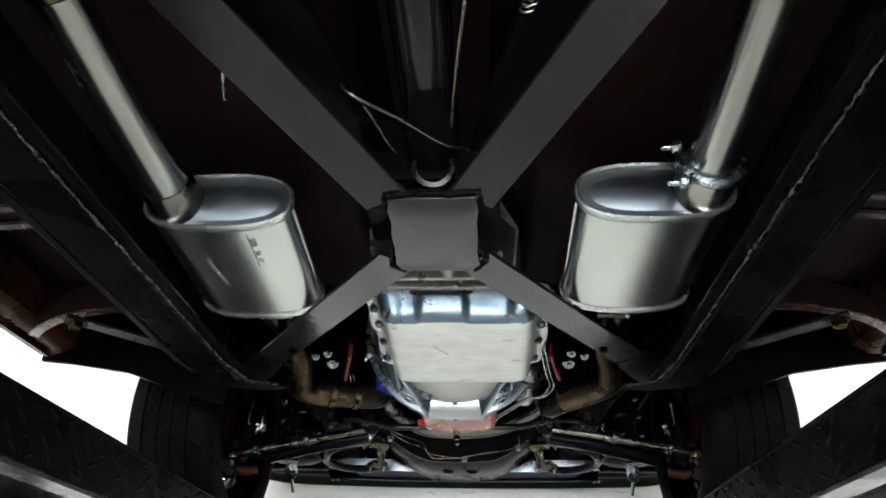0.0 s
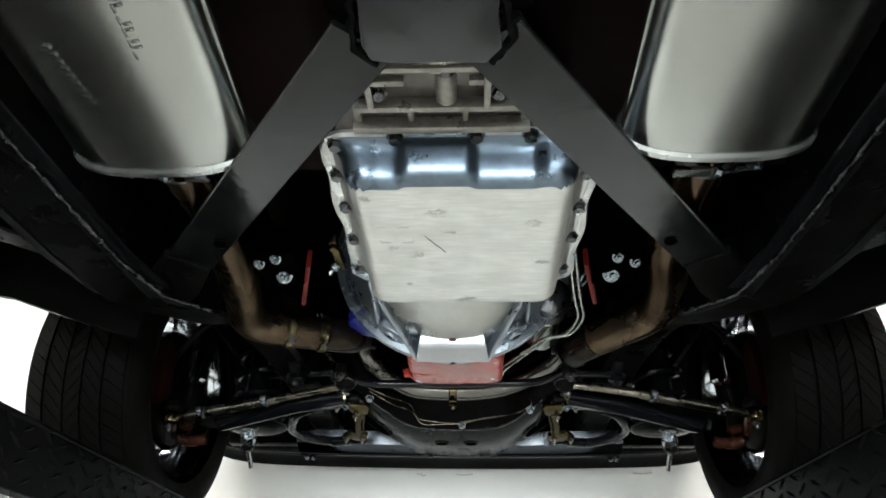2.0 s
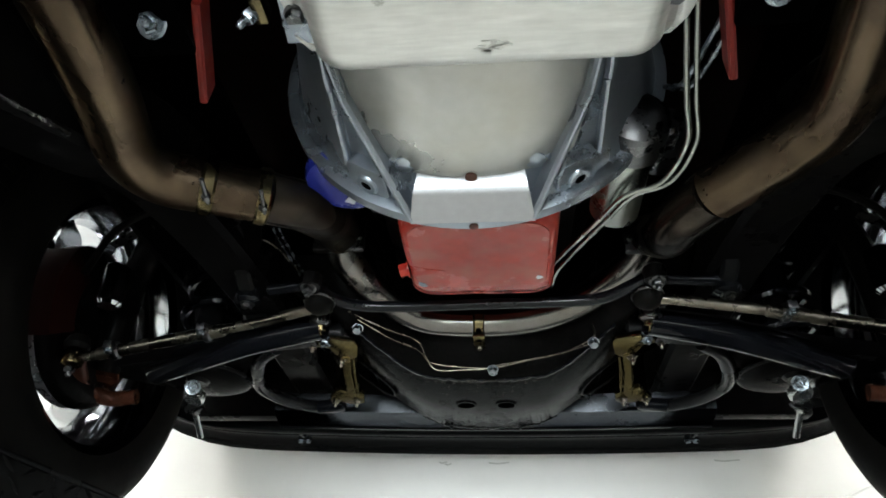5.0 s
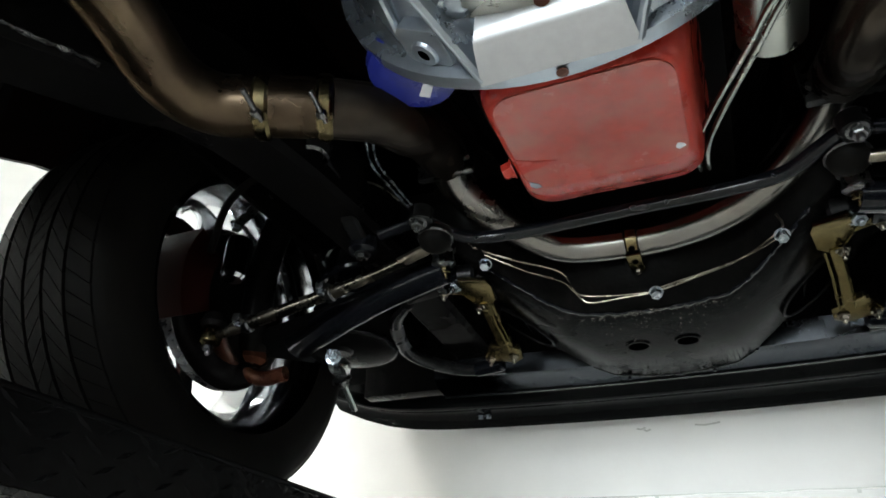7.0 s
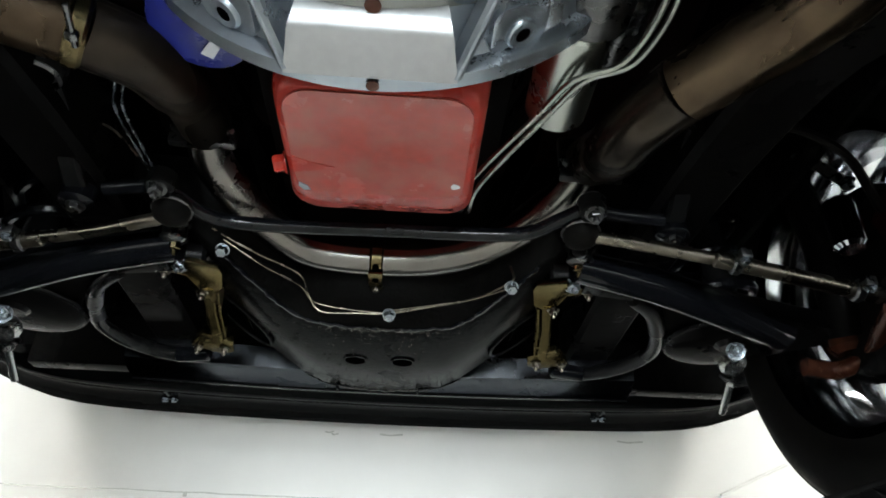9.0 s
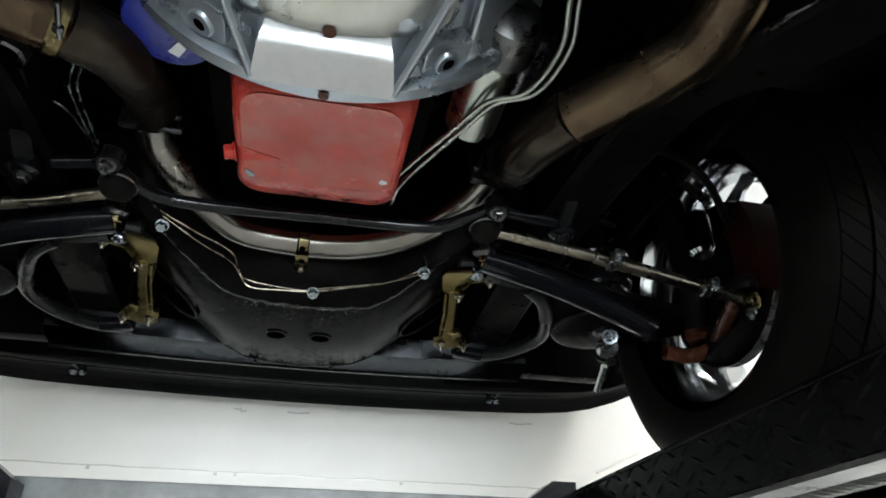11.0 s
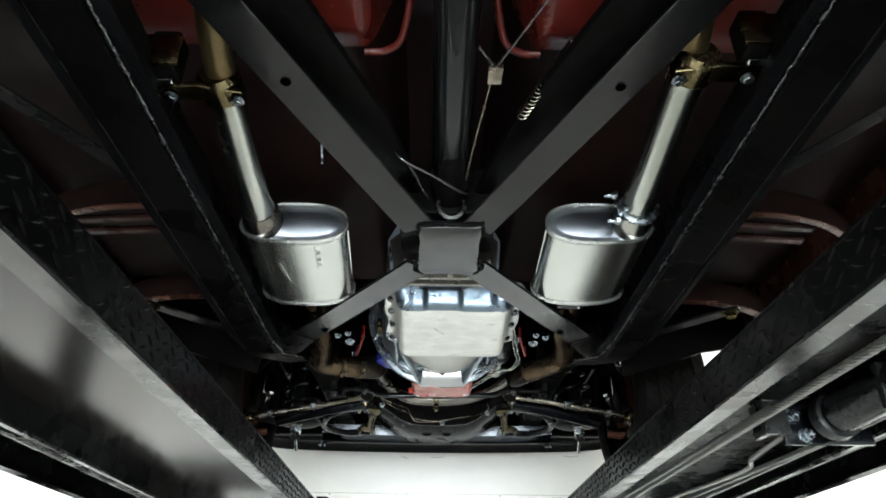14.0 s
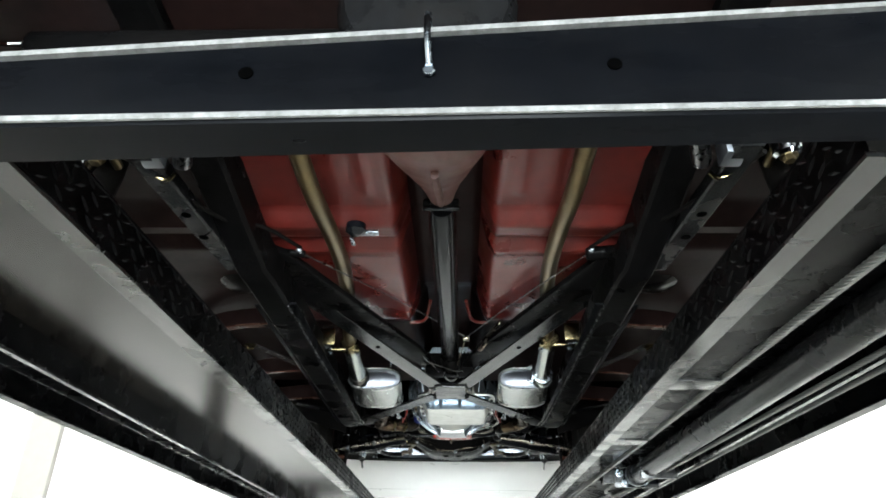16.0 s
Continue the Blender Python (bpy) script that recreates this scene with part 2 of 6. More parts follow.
def rect(w, h, c=0.0):
    w, h = w / 2, h / 2
    if not c:
        return [(-w, -h), (w, -h), (w, h), (-w, h)]
    return [(-w + c, -h), (w - c, -h), (w, -h + c), (w, h - c), (w - c, h), (-w + c, h), (-w, h - c), (-w, -h + c)]


def tube(pts, r, n=14, smooth=8, bm=None, scales=None):
    P = spline(pts, smooth) if smooth and len(pts) > 2 else [Vector(p) for p in pts]
    d = (P[-1] - P[0]).normalized()
    up = (0, 0, 1) if abs(d.z) < 0.8 else (0, 1, 0)
    return sweep(P, circle(r, n), up, bm, True, scales)


def lathe(prof, m, n=24, bm=None, a0=0.0, a1=2 * math.pi, closed=True):
    """A profile (radius, height) turned round m's z axis."""
    bm = bm or bmesh.new()
    full = abs(a1 - a0 - 2 * math.pi) < 1e-6
    k = n if full else n + 1
    rings = []
    for r, h in prof:
        rings.append([bm.verts.new(m @ Vector((r * math.cos(a0 + (a1 - a0) * i / n), r * math.sin(a0 + (a1 - a0) * i / n), h))) for i in range(k)])
    for A, B in zip(rings, rings[1:]):
        for i in range(k if full else k - 1):
            j = (i + 1) % k
            bm.faces.new((A[i], A[j], B[j], B[i]))
    if closed and full:
        if prof[0][0] > 1e-5:
            bm.faces.new(rings[0][::-1])
        if prof[-1][0] > 1e-5:
            bm.faces.new(rings[-1])
    bmesh.ops.remove_doubles(bm, verts=bm.verts, dist=1e-6)
    return bm


def axis(p, d, spin=0.0):
    """A pose at p whose z points along d."""
    return Matrix.Translation(p) @ Vector(d).to_track_quat("Z", "Y").to_matrix().to_4x4() @ Matrix.Rotation(spin, 4, "Z")


def rod(a, b, r, n=14, bm=None):
    a, b = Vector(a), Vector(b)
    h = (b - a).length
    c = min(r * 0.25, h * 0.2)
    return lathe([(r - c, 0), (r, c), (r, h - c), (r - c, h)], axis(a, b - a), n, bm)


def prism(poly, z0, z1, bevel=0.0, m=None, bm=None):
    """A flat outline (x, y), made solid from z0 to z1."""
    bm = bm or bmesh.new()
    m = m or Matrix.Identity(4)
    lo = [bm.verts.new(m @ Vector((x, y, z0))) for x, y in poly]
    hi = [bm.verts.new(m @ Vector((x, y, z1))) for x, y in poly]
    n = len(poly)
    fs = [bm.faces.new(lo[::-1]), bm.faces.new(hi)]
    for i in range(n):
        j = (i + 1) % n
        fs.append(bm.faces.new((lo[i], lo[j], hi[j], hi[i])))
    if bevel:
        bmesh.ops.recalc_face_normals(bm, faces=fs)
        es = list({e for f in fs[:2] for e in f.edges})
        bmesh.ops.bevel(bm, geom=es, offset=bevel, segments=2, affect="EDGES", profile=0.6)
    return bm


def loft(rings, bm=None, caps=True):
    bm = bm or bmesh.new()
    R = [[bm.verts.new(p) for p in ring] for ring in rings]
    n = len(R[0])
    for A, B in zip(R, R[1:]):
        for j in range(n):
            bm.faces.new((A[j], A[(j + 1) % n], B[(j + 1) % n], B[j]))
    if caps:
        bm.faces.new(R[0][::-1])
        bm.faces.new(R[-1])
    return bm


def rounded(x0, x1, y0, y1, r, n=5):
    out = []
    for cx, cy, a in ((x1 - r, y1 - r, 0), (x0 + r, y1 - r, 90), (x0 + r, y0 + r, 180), (x1 - r, y0 + r, 270)):
        for i in range(n + 1):
            t = radians(a + 90 * i / n)
            out.append((cx + r * math.cos(t), cy + r * math.sin(t)))
    return out


def hexbolt(p, d, r=0.008, h=0.006, washer=0.0, stud=0.0):
    """A hexagon head at p, its top towards d."""
    bm = bmesh.new()
    m = axis(p, d, random.random())
    if washer:
        lathe([(washer, 0), (washer, 0.0015), (r * 0.9, 0.002)], m, 16, bm)
    lathe([(r, 0.001), (r, h * 0.85), (r * 0.85, h)], m, 6, bm)
    if stud:
        lathe([(r * 0.5, h * 0.9), (r * 0.5, h + stud), (r * 0.35, h + stud + 0.002)], m, 10, bm)
    return bm


def strap(a, b, w, t, up=(0, 0, 1), bm=None):
    return sweep([a, b], rect(w, t, min(w, t) * 0.2), up, bm)


def weld(pts, r, seed=0, bm=None):
    rnd = random.Random(seed)
    P = []
    for a, b in zip(pts, pts[1:]):
        a, b = Vector(a), Vector(b)
        k = max(2, int((b - a).length / 0.006))
        P += [a.lerp(b, i / k) for i in range(k)]
    P.append(Vector(pts[-1]))
    P = [p + Vector((rnd.uniform(-1, 1), rnd.uniform(-1, 1), rnd.uniform(-1, 1))) * r * 0.35 for p in P]
    return sweep(P, circle(r, 6), (0, 0, 1), bm, True, [rnd.uniform(0.6, 1.35) for _ in P])


DOWN = (0, 0, -1)


def shell(rows, th=0.006):
    bm = bmesh.new()
    R = [[bm.verts.new(p) for p in row] for row in rows]
    for A, B in zip(R, R[1:]):
        for i in range(len(A) - 1):
            bm.faces.new((A[i], A[i + 1], B[i + 1], B[i]))
    bmesh.ops.recalc_face_normals(bm, faces=bm.faces)
    bmesh.ops.solidify(bm, geom=bm.faces[:], thickness=th)
    return bm


# ---- room ----
XL, XR, YB, YF, ZC = -3.6, 3.6, -6.5, 3.17, 3.2
structure("floor", box(XL - 0.2, XR + 0.2, YB - 0.2, YF + 0.2, -0.15, 0), FLOOR, "pale grey sealed concrete workshop floor", "floor")
structure("ceiling", box(XL - 0.2, XR + 0.2, YB - 0.2, YF + 0.2, ZC, ZC + 0.15), WALL, "plain white workshop ceiling above the lift", "ceiling")
structure("wall_north", box(XL - 0.2, XR + 0.2, YF, YF + 0.2, 0, ZC), WALL, "white painted wall close in front of the car", "wall")
wn = bpy.data.objects["wall_north"]
rnd = random.Random(8)
joint = [(x, YF - 0.0008, 1.752 + rnd.uniform(-0.0012, 0.0012) - 0.006 * x) for x in [-1.6 + 0.05 * k for k in range(65)]]
part("panel_joint", sweep(joint, rect(0.0016, 0.0035)), SMUDGE, wn, "thin dark horizontal joint in the wall")
for x in (-0.5, -0.19, -0.14, 0.3):
    part("joint_chip", box(x, x + 0.009, YF - 0.0014, YF - 0.0002, 1.7415 - 0.006 * x, 1.7515 - 0.006 * x), SMUDGE, wn)
for x, z, l in ((-0.165, 1.922, 0.022), (-0.148, 1.917, 0.018), (-0.02, 1.921, 0.06), (0.62, 1.93, 0.07)):
    part("scuff", sweep([(x, YF - 0.0008, z), (x + l * 0.4, YF - 0.0008, z - 0.003), (x + l, YF - 0.0008, z + 0.001)], rect(0.0014, 0.004)), SMUDGE, wn, "faint grey scuff on the wall")
part("wall_cable", tube([(0.88, YF - 0.006, 1.80), (1.0, YF - 0.006, 1.853), (1.2, YF - 0.006, 1.94), (1.6, YF - 0.006, 2.12), (2.4, YF - 0.006, 2.5)], 0.004, 8), WALL, wn, "thin pale cable across the wall")
structure("wall_west", box(XL - 0.2, XL, YB, YF, 0, ZC), WALL, "white painted side wall with a shallow pilaster", "wall")
structure("wall_east", box(XR, XR + 0.2, YB, YF, 0, ZC), WALL, "white painted side wall with long boards", "wall")
# unseen opening and light behind the car, added to brighten the front wall
DW, DH = 1.25, 2.25
bm = box(XL - 0.2, -DW, YB - 0.2, YB, 0, ZC)
box(DW, XR + 0.2, YB - 0.2, YB, 0, ZC, 0, None, bm)
box(-DW, DW, YB - 0.2, YB, DH, ZC, 0, None, bm)
structure("wall_south", bm, WALL, "white painted wall with an opening for an added light", "wall")
fill = new("rear_fill_light", bpy.data.lights.new("rear_fill_light", "AREA"))
fill.data.shape, fill.data.size, fill.data.size_y = "RECTANGLE", 2 * DW - 0.1, DH - 0.1
fill.data.energy, fill.data.color = REAR_FILL, (0.87, 0.965, 1.0)
fill.matrix_world = look((0, YB - 0.1, DH / 2), (0, 0, DH / 2))
for x, y, hx, hy in ((-2.3, 1.3, 0.14, 0.6), (2.3, 1.3, 0.14, 0.6), (-2.3, -0.1, 0.14, 0.6), (2.3, -0.1, 0.14, 0.6)):
    lamp = thing("ceiling_light", (x, y, ZC), "long white fluorescent ceiling light fitting", "ceiling light", group="ceiling lights")
    part("housing", box(x - hx, x + hx, y - hy, y + hy, ZC - 0.06, ZC, 0.01), WALL, lamp)
    part("diffuser", box(x - hx + 0.02, x + hx - 0.02, y - hy + 0.02, y + hy - 0.02, ZC - 0.085, ZC - 0.06, 0.005), GLOW, lamp, "glowing white diffuser")

structure("pilaster", box(-2.98, -2.76, YF - 0.05, YF, 0, ZC, 0.004), PILASTER, "shallow beige pilaster on the front wall", "pilaster")
structure("trim", box(-2.62, -2.605, YF - 0.012, YF, 0, ZC), FLOOR, "thin grey vertical trim strip on the wall", "trim")
structure("trim_board", box(1.75, XR, YF - 0.012, YF, 1.745, 1.762), WALL, "thin white horizontal board on the wall", "trim")

# ---- lift ----
Z0, Z1 = 1.506, 1.576
RY0, RY1, RYF = -1.055, 2.30, 3.05
lift = thing("four_post_lift", (0, 0.6, 0), "raised black four-post car lift with tread-plate runways", "car lift")


def lozenges(x, s):
    """Raised bars of tread plate on the inner face of a runway."""
    vs, fs = [], []
    k = 0
    rnd = random.Random(4)
    n = int((RY1 - RY0) / 0.034)
    for i in range(n):
        for j, z in enumerate((1.517, 1.533, 1.549, 1.565)):
            y = RY0 + 0.02 + 0.034 * i + (0.017 if j % 2 else 0)
            if y > RY1 - 0.015:
                continue
            a = radians(45 if (i + j) % 2 else -45) * 0.8
            L, w, h = 0.0135, 0.0032, 0.0022
            c, sn = math.cos(a), math.sin(a)
            for dy, dz, o in ((-L, 0, 0), (0, -w, 0), (L, 0, 0), (0, w, 0), (-L * 0.45, 0, h), (L * 0.45, 0, h)):
                vs.append((x - s * o, y + dy * c - dz * sn, z + (dy * sn + dz * c) * 0.75))
            fs += [(k, k + 1, k + 4), (k + 1, k + 5, k + 4), (k + 1, k + 2, k + 5), (k + 2, k + 3, k + 5), (k + 3, k + 4, k + 5), (k + 3, k, k + 4)]
            k += 6
    me = bpy.data.meshes.new("tread_bars")
    me.from_pydata(vs, [], fs)
    bm = bmesh.new()
    bm.from_mesh(me)
    bpy.data.meshes.remove(me)
    return bm


XI = {-1: -0.409, 1: 0.427}
XO = {-1: -0.985, 1: 0.965}
for s in (-1, 1):
    xi, xo = XI[s], XO[s]
    web = xi + s * 0.36
    deck = part("runway", box(xi, xo, RY0, RYF, Z1 - 0.006, Z1, 0.002), LIFT, lift, "black tread-plate runway on the lift")
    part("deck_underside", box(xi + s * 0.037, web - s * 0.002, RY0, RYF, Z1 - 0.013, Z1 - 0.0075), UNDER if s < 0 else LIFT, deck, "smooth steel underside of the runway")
    part("inner_side", box(xi, xi + s * 0.005, RY0, RYF, Z0, Z1 - 0.007), LIFT, deck)
    ob = part("tread_plate", lozenges(xi, s), LIFT, deck, "raised tread bars along the runway's side")
    ob["kind"] = "stuff"
    part("bottom_flange", box(xi + s * 0.001, xi + s * 0.036, RY0, RYF, Z0 - 0.006, Z0 - 0.001), FLANGE, deck, "worn grey lower flange")
    part("outer_side", box(xo, xo - s * 0.005, RY0, RYF, Z0, Z1 - 0.007), LIFT, deck)
    part("outer_flange", box(xo - s * 0.001, xo - s * 0.03, RY0, RYF, Z0 - 0.006, Z0 - 0.001), LIFT, deck)
    part("stiffener", box(web, web + s * 0.006, RY0, RYF, Z0 + 0.002, Z1 - 0.007), LIFT, deck)
    part("stiffener_lip", box(web, web + s * 0.012, RY0, RYF, Z0 - 0.004, Z0 + 0.001), FLANGE, deck)
    bm = bmesh.new()
    for i in range(int((RY1 - RY0) / 0.02)):
        y = RY0 + 0.01 + 0.02 * i
        box(xo, xo + s * 0.003, y - 0.005, y + 0.005, Z0 - 0.004, Z1 - 0.01, 0, None, bm)
    ob = part("hem", bm, LIFT, deck)
    ob["kind"] = "stuff"

# cross beams and posts
for y0, y1, z0, z1, name in ((2.305, 2.42, 1.43, 1.571, "front"), (-1.113, -1.06, 1.5, 1.6, "rear")):
    if name == "front":
        bm = box(-0.405, 0.423, y0, y1, z0, z1, 0.004)
    else:
        bm = loft([[(x, -1.113, 1.6 + 0.066 * x), (x, -1.117, 1.513 + 0.017 * x), (x, -1.113, 1.501 + 0.017 * x), (x, -1.066 - 0.03 * x, 1.5 + 0.004 * x), (x, -1.06, 1.52), (x, -1.06, 1.6 + 0.066 * x)] for x in (-1.3, -0.6, 0, 0.6, 1.3)])
    beam = part("cross_beam", bm, BEAMG if name == "front" else BEAM, lift, "weathered grey cross beam" if name == "front" else "black steel cross beam between the runways")
    for s in (-1, 1):
        if name == "front":
            part("beam_arm", box(s * 0.43, s * 1.288, y0, y1, z0 - 0.04, z0 + 0.06, 0.004), BEAM, beam)
        part("beam_end", box(s * 1.29, s * 1.36, y0 - 0.05, y1 + 0.05, z0 - 0.06, z0 + 0.03, 0.006), LIFT, beam)
        part("post", box(s * 1.36, s * 1.46, y0 - 0.02, y1 + 0.02, 0, 1.5 if name == "front" else 2.2, 0.006), LIFT, lift, "black lift post standing on the floor")
    if name == "rear":
        part("top_edge", sweep([(-1.28, y0 + 0.006, z1 + 0.003 - 0.066 * 1.28), (1.28, y0 + 0.006, z1 + 0.003 + 0.066 * 1.28)], rect(0.026, 0.006)), EDGE, beam, "bare bright upper edge")
        part("lower_edge", sweep([(-1.28, y0 - 0.0045, 1.507 - 0.017 * 1.28), (1.28, y0 - 0.0045, 1.507 + 0.017 * 1.28)], rect(0.003, 0.006)), EDGE, beam, "worn bright lower edge")
        for x in (-0.1617, 0.1821):
            part("hole", lathe([(0.0, -0.002), (0.007, -0.002), (0.007, 0.001)], axis((x, y0 - 0.0025, 1.5587 + 0.023 * x), (0, -1, 0)), 14), HOLE, beam, "dark drilled hole")
        hk = tube([(0.008, y0 + 0.004, 1.61), (0.008, y0 - 0.012, 1.618), (0.008, y0 - 0.018, 1.59), (0.01, y0 - 0.01, 1.556)], 0.0035, 10)
        part("hook", hk, BOLT, beam, "small zinc hook")
        part("hook_bolt", hexbolt((0.01, y0 - 0.003, 1.553), (0, -1, 0), 0.006, 0.006), BOLT, beam)
    else:
        for s, xe in ((-1, -0.409), (1, 0.427)):
            prof = ((xe, 1.49), (xe, 1.586), (xe - s * 0.036, 1.586), (xe - s * 0.076, 1.558), (xe - s * 0.076, 1.49))
            e = loft([[(x, y, z) for x, z in prof] for y in (2.25, 2.256, 2.298, 2.302)])
            part("end_bracket", e, GLOSS, beam, "black runway end bracket")

# hydraulic cylinder, ropes and brackets below the eastern runway
xr = XI[1]
part("cylinder", rod((0.70, 1.02, 1.53), (0.70, -1.0, 1.53), 0.035, 20), SATIN, lift, "long black hydraulic cylinder")
part("cylinder_cap", lathe([(0.036, 0), (0.042, 0.003), (0.042, 0.03), (0.036, 0.034)], axis((0.70, 1.02, 1.53), (0, 1, 0)), 20), SATIN, lift)
part("cylinder_bracket", box(0.625, 0.79, 1.085, 1.095, 1.49, 1.56, 0.002), GLOSS, lift)
for x, y, z in ((0.665, 1.09, 1.507), (0.735, 1.09, 1.512), (0.645, 1.09, 1.542)):
    part("bracket_bolt", hexbolt((x, y - 0.005, z), (0, -1, 0), 0.011, 0.012, 0.015, 0.012), BOLT, lift, "zinc bolt and nut")
part("clamp_plate", box(0.665, 0.79, 0.84, 0.855, 1.488, 1.56, 0.002), FLANGE, lift, "grey cylinder clamp plate")
part("angle_bracket", prism([(0.575, 1.05), (0.62, 1.05), (0.62, 1.06), (0.587, 1.06), (0.587, 1.10), (0.575, 1.10)], 1.50, 1.56, 0.001), FLANGE, lift, "grey angle bracket")
for y in (-0.246, 0.324):
    part("flange_tab", box(xr + 0.037, xr + 0.125, y - 0.045, y + 0.02, Z0 - 0.004, Z0 + 0.002, 0.001), FLANGE, lift, "grey welded flange tab")


def rope(a, b, r, n=6):
    """Twisted strands between two points."""
    a, b = Vector(a), Vector(b)
    d = (b - a).normalized()
    u = d.orthogonal().normalized()
    v = d.cross(u)
    L = (b - a).length
    bm = bmesh.new()
    steps = int(L / 0.007)
    for k in range(n):
        pts = []
        for i in range(steps + 1):
            t = i / steps
            w = 2 * math.pi * (k / n + L * t / 0.085)
            pts.append(a.lerp(b, t) + (u * math.cos(w) + v * math.sin(w)) * r * 0.62)
        sweep(pts, circle(r * 0.42, 5), (0, 0, 1), bm, False)
    return bm


for a, b, r in (((0.575, -1.0, 1.512), (0.525, 2.28, 1.515), 0.0075), ((0.545, 0.95, 1.52), (0.50, 2.28, 1.52), 0.006), ((0.80, -1.0, 1.515), (0.72, 2.28, 1.515), 0.006), ((0.74, 1.0, 1.51), (0.64, 2.28, 1.51), 0.006), ((0.86, -1.0, 1.52), (0.83, 2.28, 1.52), 0.006)):
    part("wire_rope", rope(a, b, r), CABLE, lift, "twisted grey steel wire rope")
part("hose", tube([(0.64, 1.1, 1.515), (0.61, 1.2, 1.49), (0.66, 1.4, 1.5), (0.60, 2.0, 1.51)], 0.005, 8), CABLE, lift, "pale grey hydraulic hose")

# ---- car ----
car = thing("car", (0, 0.7, Z1), "red car with black frame and twin exhausts on a raised lift", "car")


def mirror_pts(pts, s):
    return [(x * s, y, z) for x, y, z in pts]


for s in (-1, 1):
    # side rail of the frame
    pts = mirror_pts([(0.47, -1.25, 2.02), (0.5, -0.9, 2.03), (0.5, -0.5, 1.99), (0.475, -0.15, 1.88), (0.457, 0.0, 1.852), (0.456, 0.7, 1.85), (0.455, 1.40, 1.85), (0.445, 1.5, 1.857), (0.41, 1.64, 1.895), (0.375, 1.78, 1.935), (0.36, 2.1, 1.95), (0.37, 2.55, 1.95)], s)
    rail = part("frame_rail", sweep(spline(pts, 5), rect(0.08, 0.098, 0.008)), BLACK, car, "black boxed frame rail with a rough weld seam")
    part("weld_seam", weld(mirror_pts([(0.416, 0.05, 1.8), (0.414, 0.7, 1.799), (0.413, 1.36, 1.799), (0.404, 1.48, 1.806), (0.375, 1.62, 1.845)], s), 0.0026, 3 + s), WELD, rail, "rough glossy weld bead")
    part("seam_flange", sweep(mirror_pts([(0.405, 0.05, 1.807), (0.405, 1.36, 1.806), (0.396, 1.47, 1.812)], s), rect(0.02, 0.004)), SHAFT, rail)
    part("outer_lip", sweep(mirror_pts([(0.5, 0.05, 1.803), (0.499, 1.36, 1.802), (0.492, 1.47, 1.808)], s), rect(0.012, 0.004)), SHAFT, rail)
    # diagonal members of the X frame
    poly = [(0.045 * s, 0.9), (0.10 * s, 0.68), (0.40 * s, -0.06), (0.44 * s, -0.10), (0.45 * s, 0.18), (0.12 * s, 0.84), (0.09 * s, 0.93)]
    part("diagonal_member", prism(poly[::s], 1.893, 1.911, 0.005), BLACK, car, "black diagonal frame member")
    # flat braces welded below
    def flat(a, b, w, t, lab, mat):
        a, b = Vector(a), Vector(b)
        k = 10
        return part("brace_arm", sweep([a.lerp(b, i / k) for i in range(k + 1)], rect(w, t, 0.0015)), mat, car, lab)
    flat((0.052 * s, 0.885, 1.8215), (0.425 * s, 0.225, 1.909), 0.063, 0.007, "flat grey-painted steel brace arm", BRACE)
    arm = flat((0.053 * s, 1.03, 1.8225), (0.378 * s, 1.458, 1.8245), 0.061, 0.007, "flat grey-painted steel brace arm", BRACE)
    part("brace_foot", prism([(0.318 * s, 1.425), (0.368 * s, 1.388), (0.416 * s, 1.452), (0.42 * s, 1.52), (0.392 * s, 1.535), (0.36 * s, 1.50)][::s], 1.8185, 1.832, 0.002), BLACK, car, "black end of the brace, bolted to the frame")
    for p in ((0.284 * s, 1.359, 1.8184), (0.236 * s, 0.561, 1.8602)):
        part("hole", lathe([(0.0, 0), (0.0075, 0), (0.0075, 0.0008)], axis(p, DOWN), 14), HOLE, car, "dark drilled hole in the brace")

# centre plate of the brace
poly = [(-0.048, 0.874), (-0.02, 0.871), (0.03, 0.872), (0.058, 0.871), (0.0615, 0.90), (0.059, 0.925), (0.0605, 0.96), (0.059, 1.0), (0.063, 1.035), (0.05, 1.052), (0.02, 1.05), (-0.03, 1.051), (-0.049, 1.047), (-0.055, 1.03), (-0.0525, 0.99), (-0.0535, 0.955), (-0.05, 0.925), (-0.052, 0.90)]
plate = part("brace_plate", prism(poly, 1.8135, 1.829, 0.002), BRACE, car, "grey square centre plate of the brace")
part("plate_weld", weld([(-0.056, 0.905, 1.819), (-0.052, 0.868, 1.819), (0.02, 0.867, 1.819), (0.062, 0.866, 1.819), (0.066, 0.905, 1.819)], 0.0035, 5), BLACK, plate)
part("corner_weld", weld([(0.055, 1.054, 1.817), (0.072, 1.028, 1.817), (0.064, 0.99, 1.817)], 0.0035, 6), BLACK, plate)
part("corner_weld", weld([(-0.044, 1.055, 1.817), (-0.062, 1.035, 1.817), (-0.057, 0.985, 1.817)], 0.0035, 7), BLACK, plate)
part("frame_centre", box(-0.09, 0.09, 0.88, 1.03, 1.85, 1.95, 0.008), BLACK, car, "black centre of the X frame")


# mufflers and exhaust
def oval(w, h, y, cx, cz, n=40, p=2.6):
    out = []
    for i in range(n):
        t = 2 * math.pi * i / n
        c, sn = math.cos(t), math.sin(t)
        out.append((cx + w / 2 * math.copysign(abs(c) ** (2 / p), c), y, cz + h / 2 * math.copysign(abs(sn) ** (2 / p), sn)))
    return out


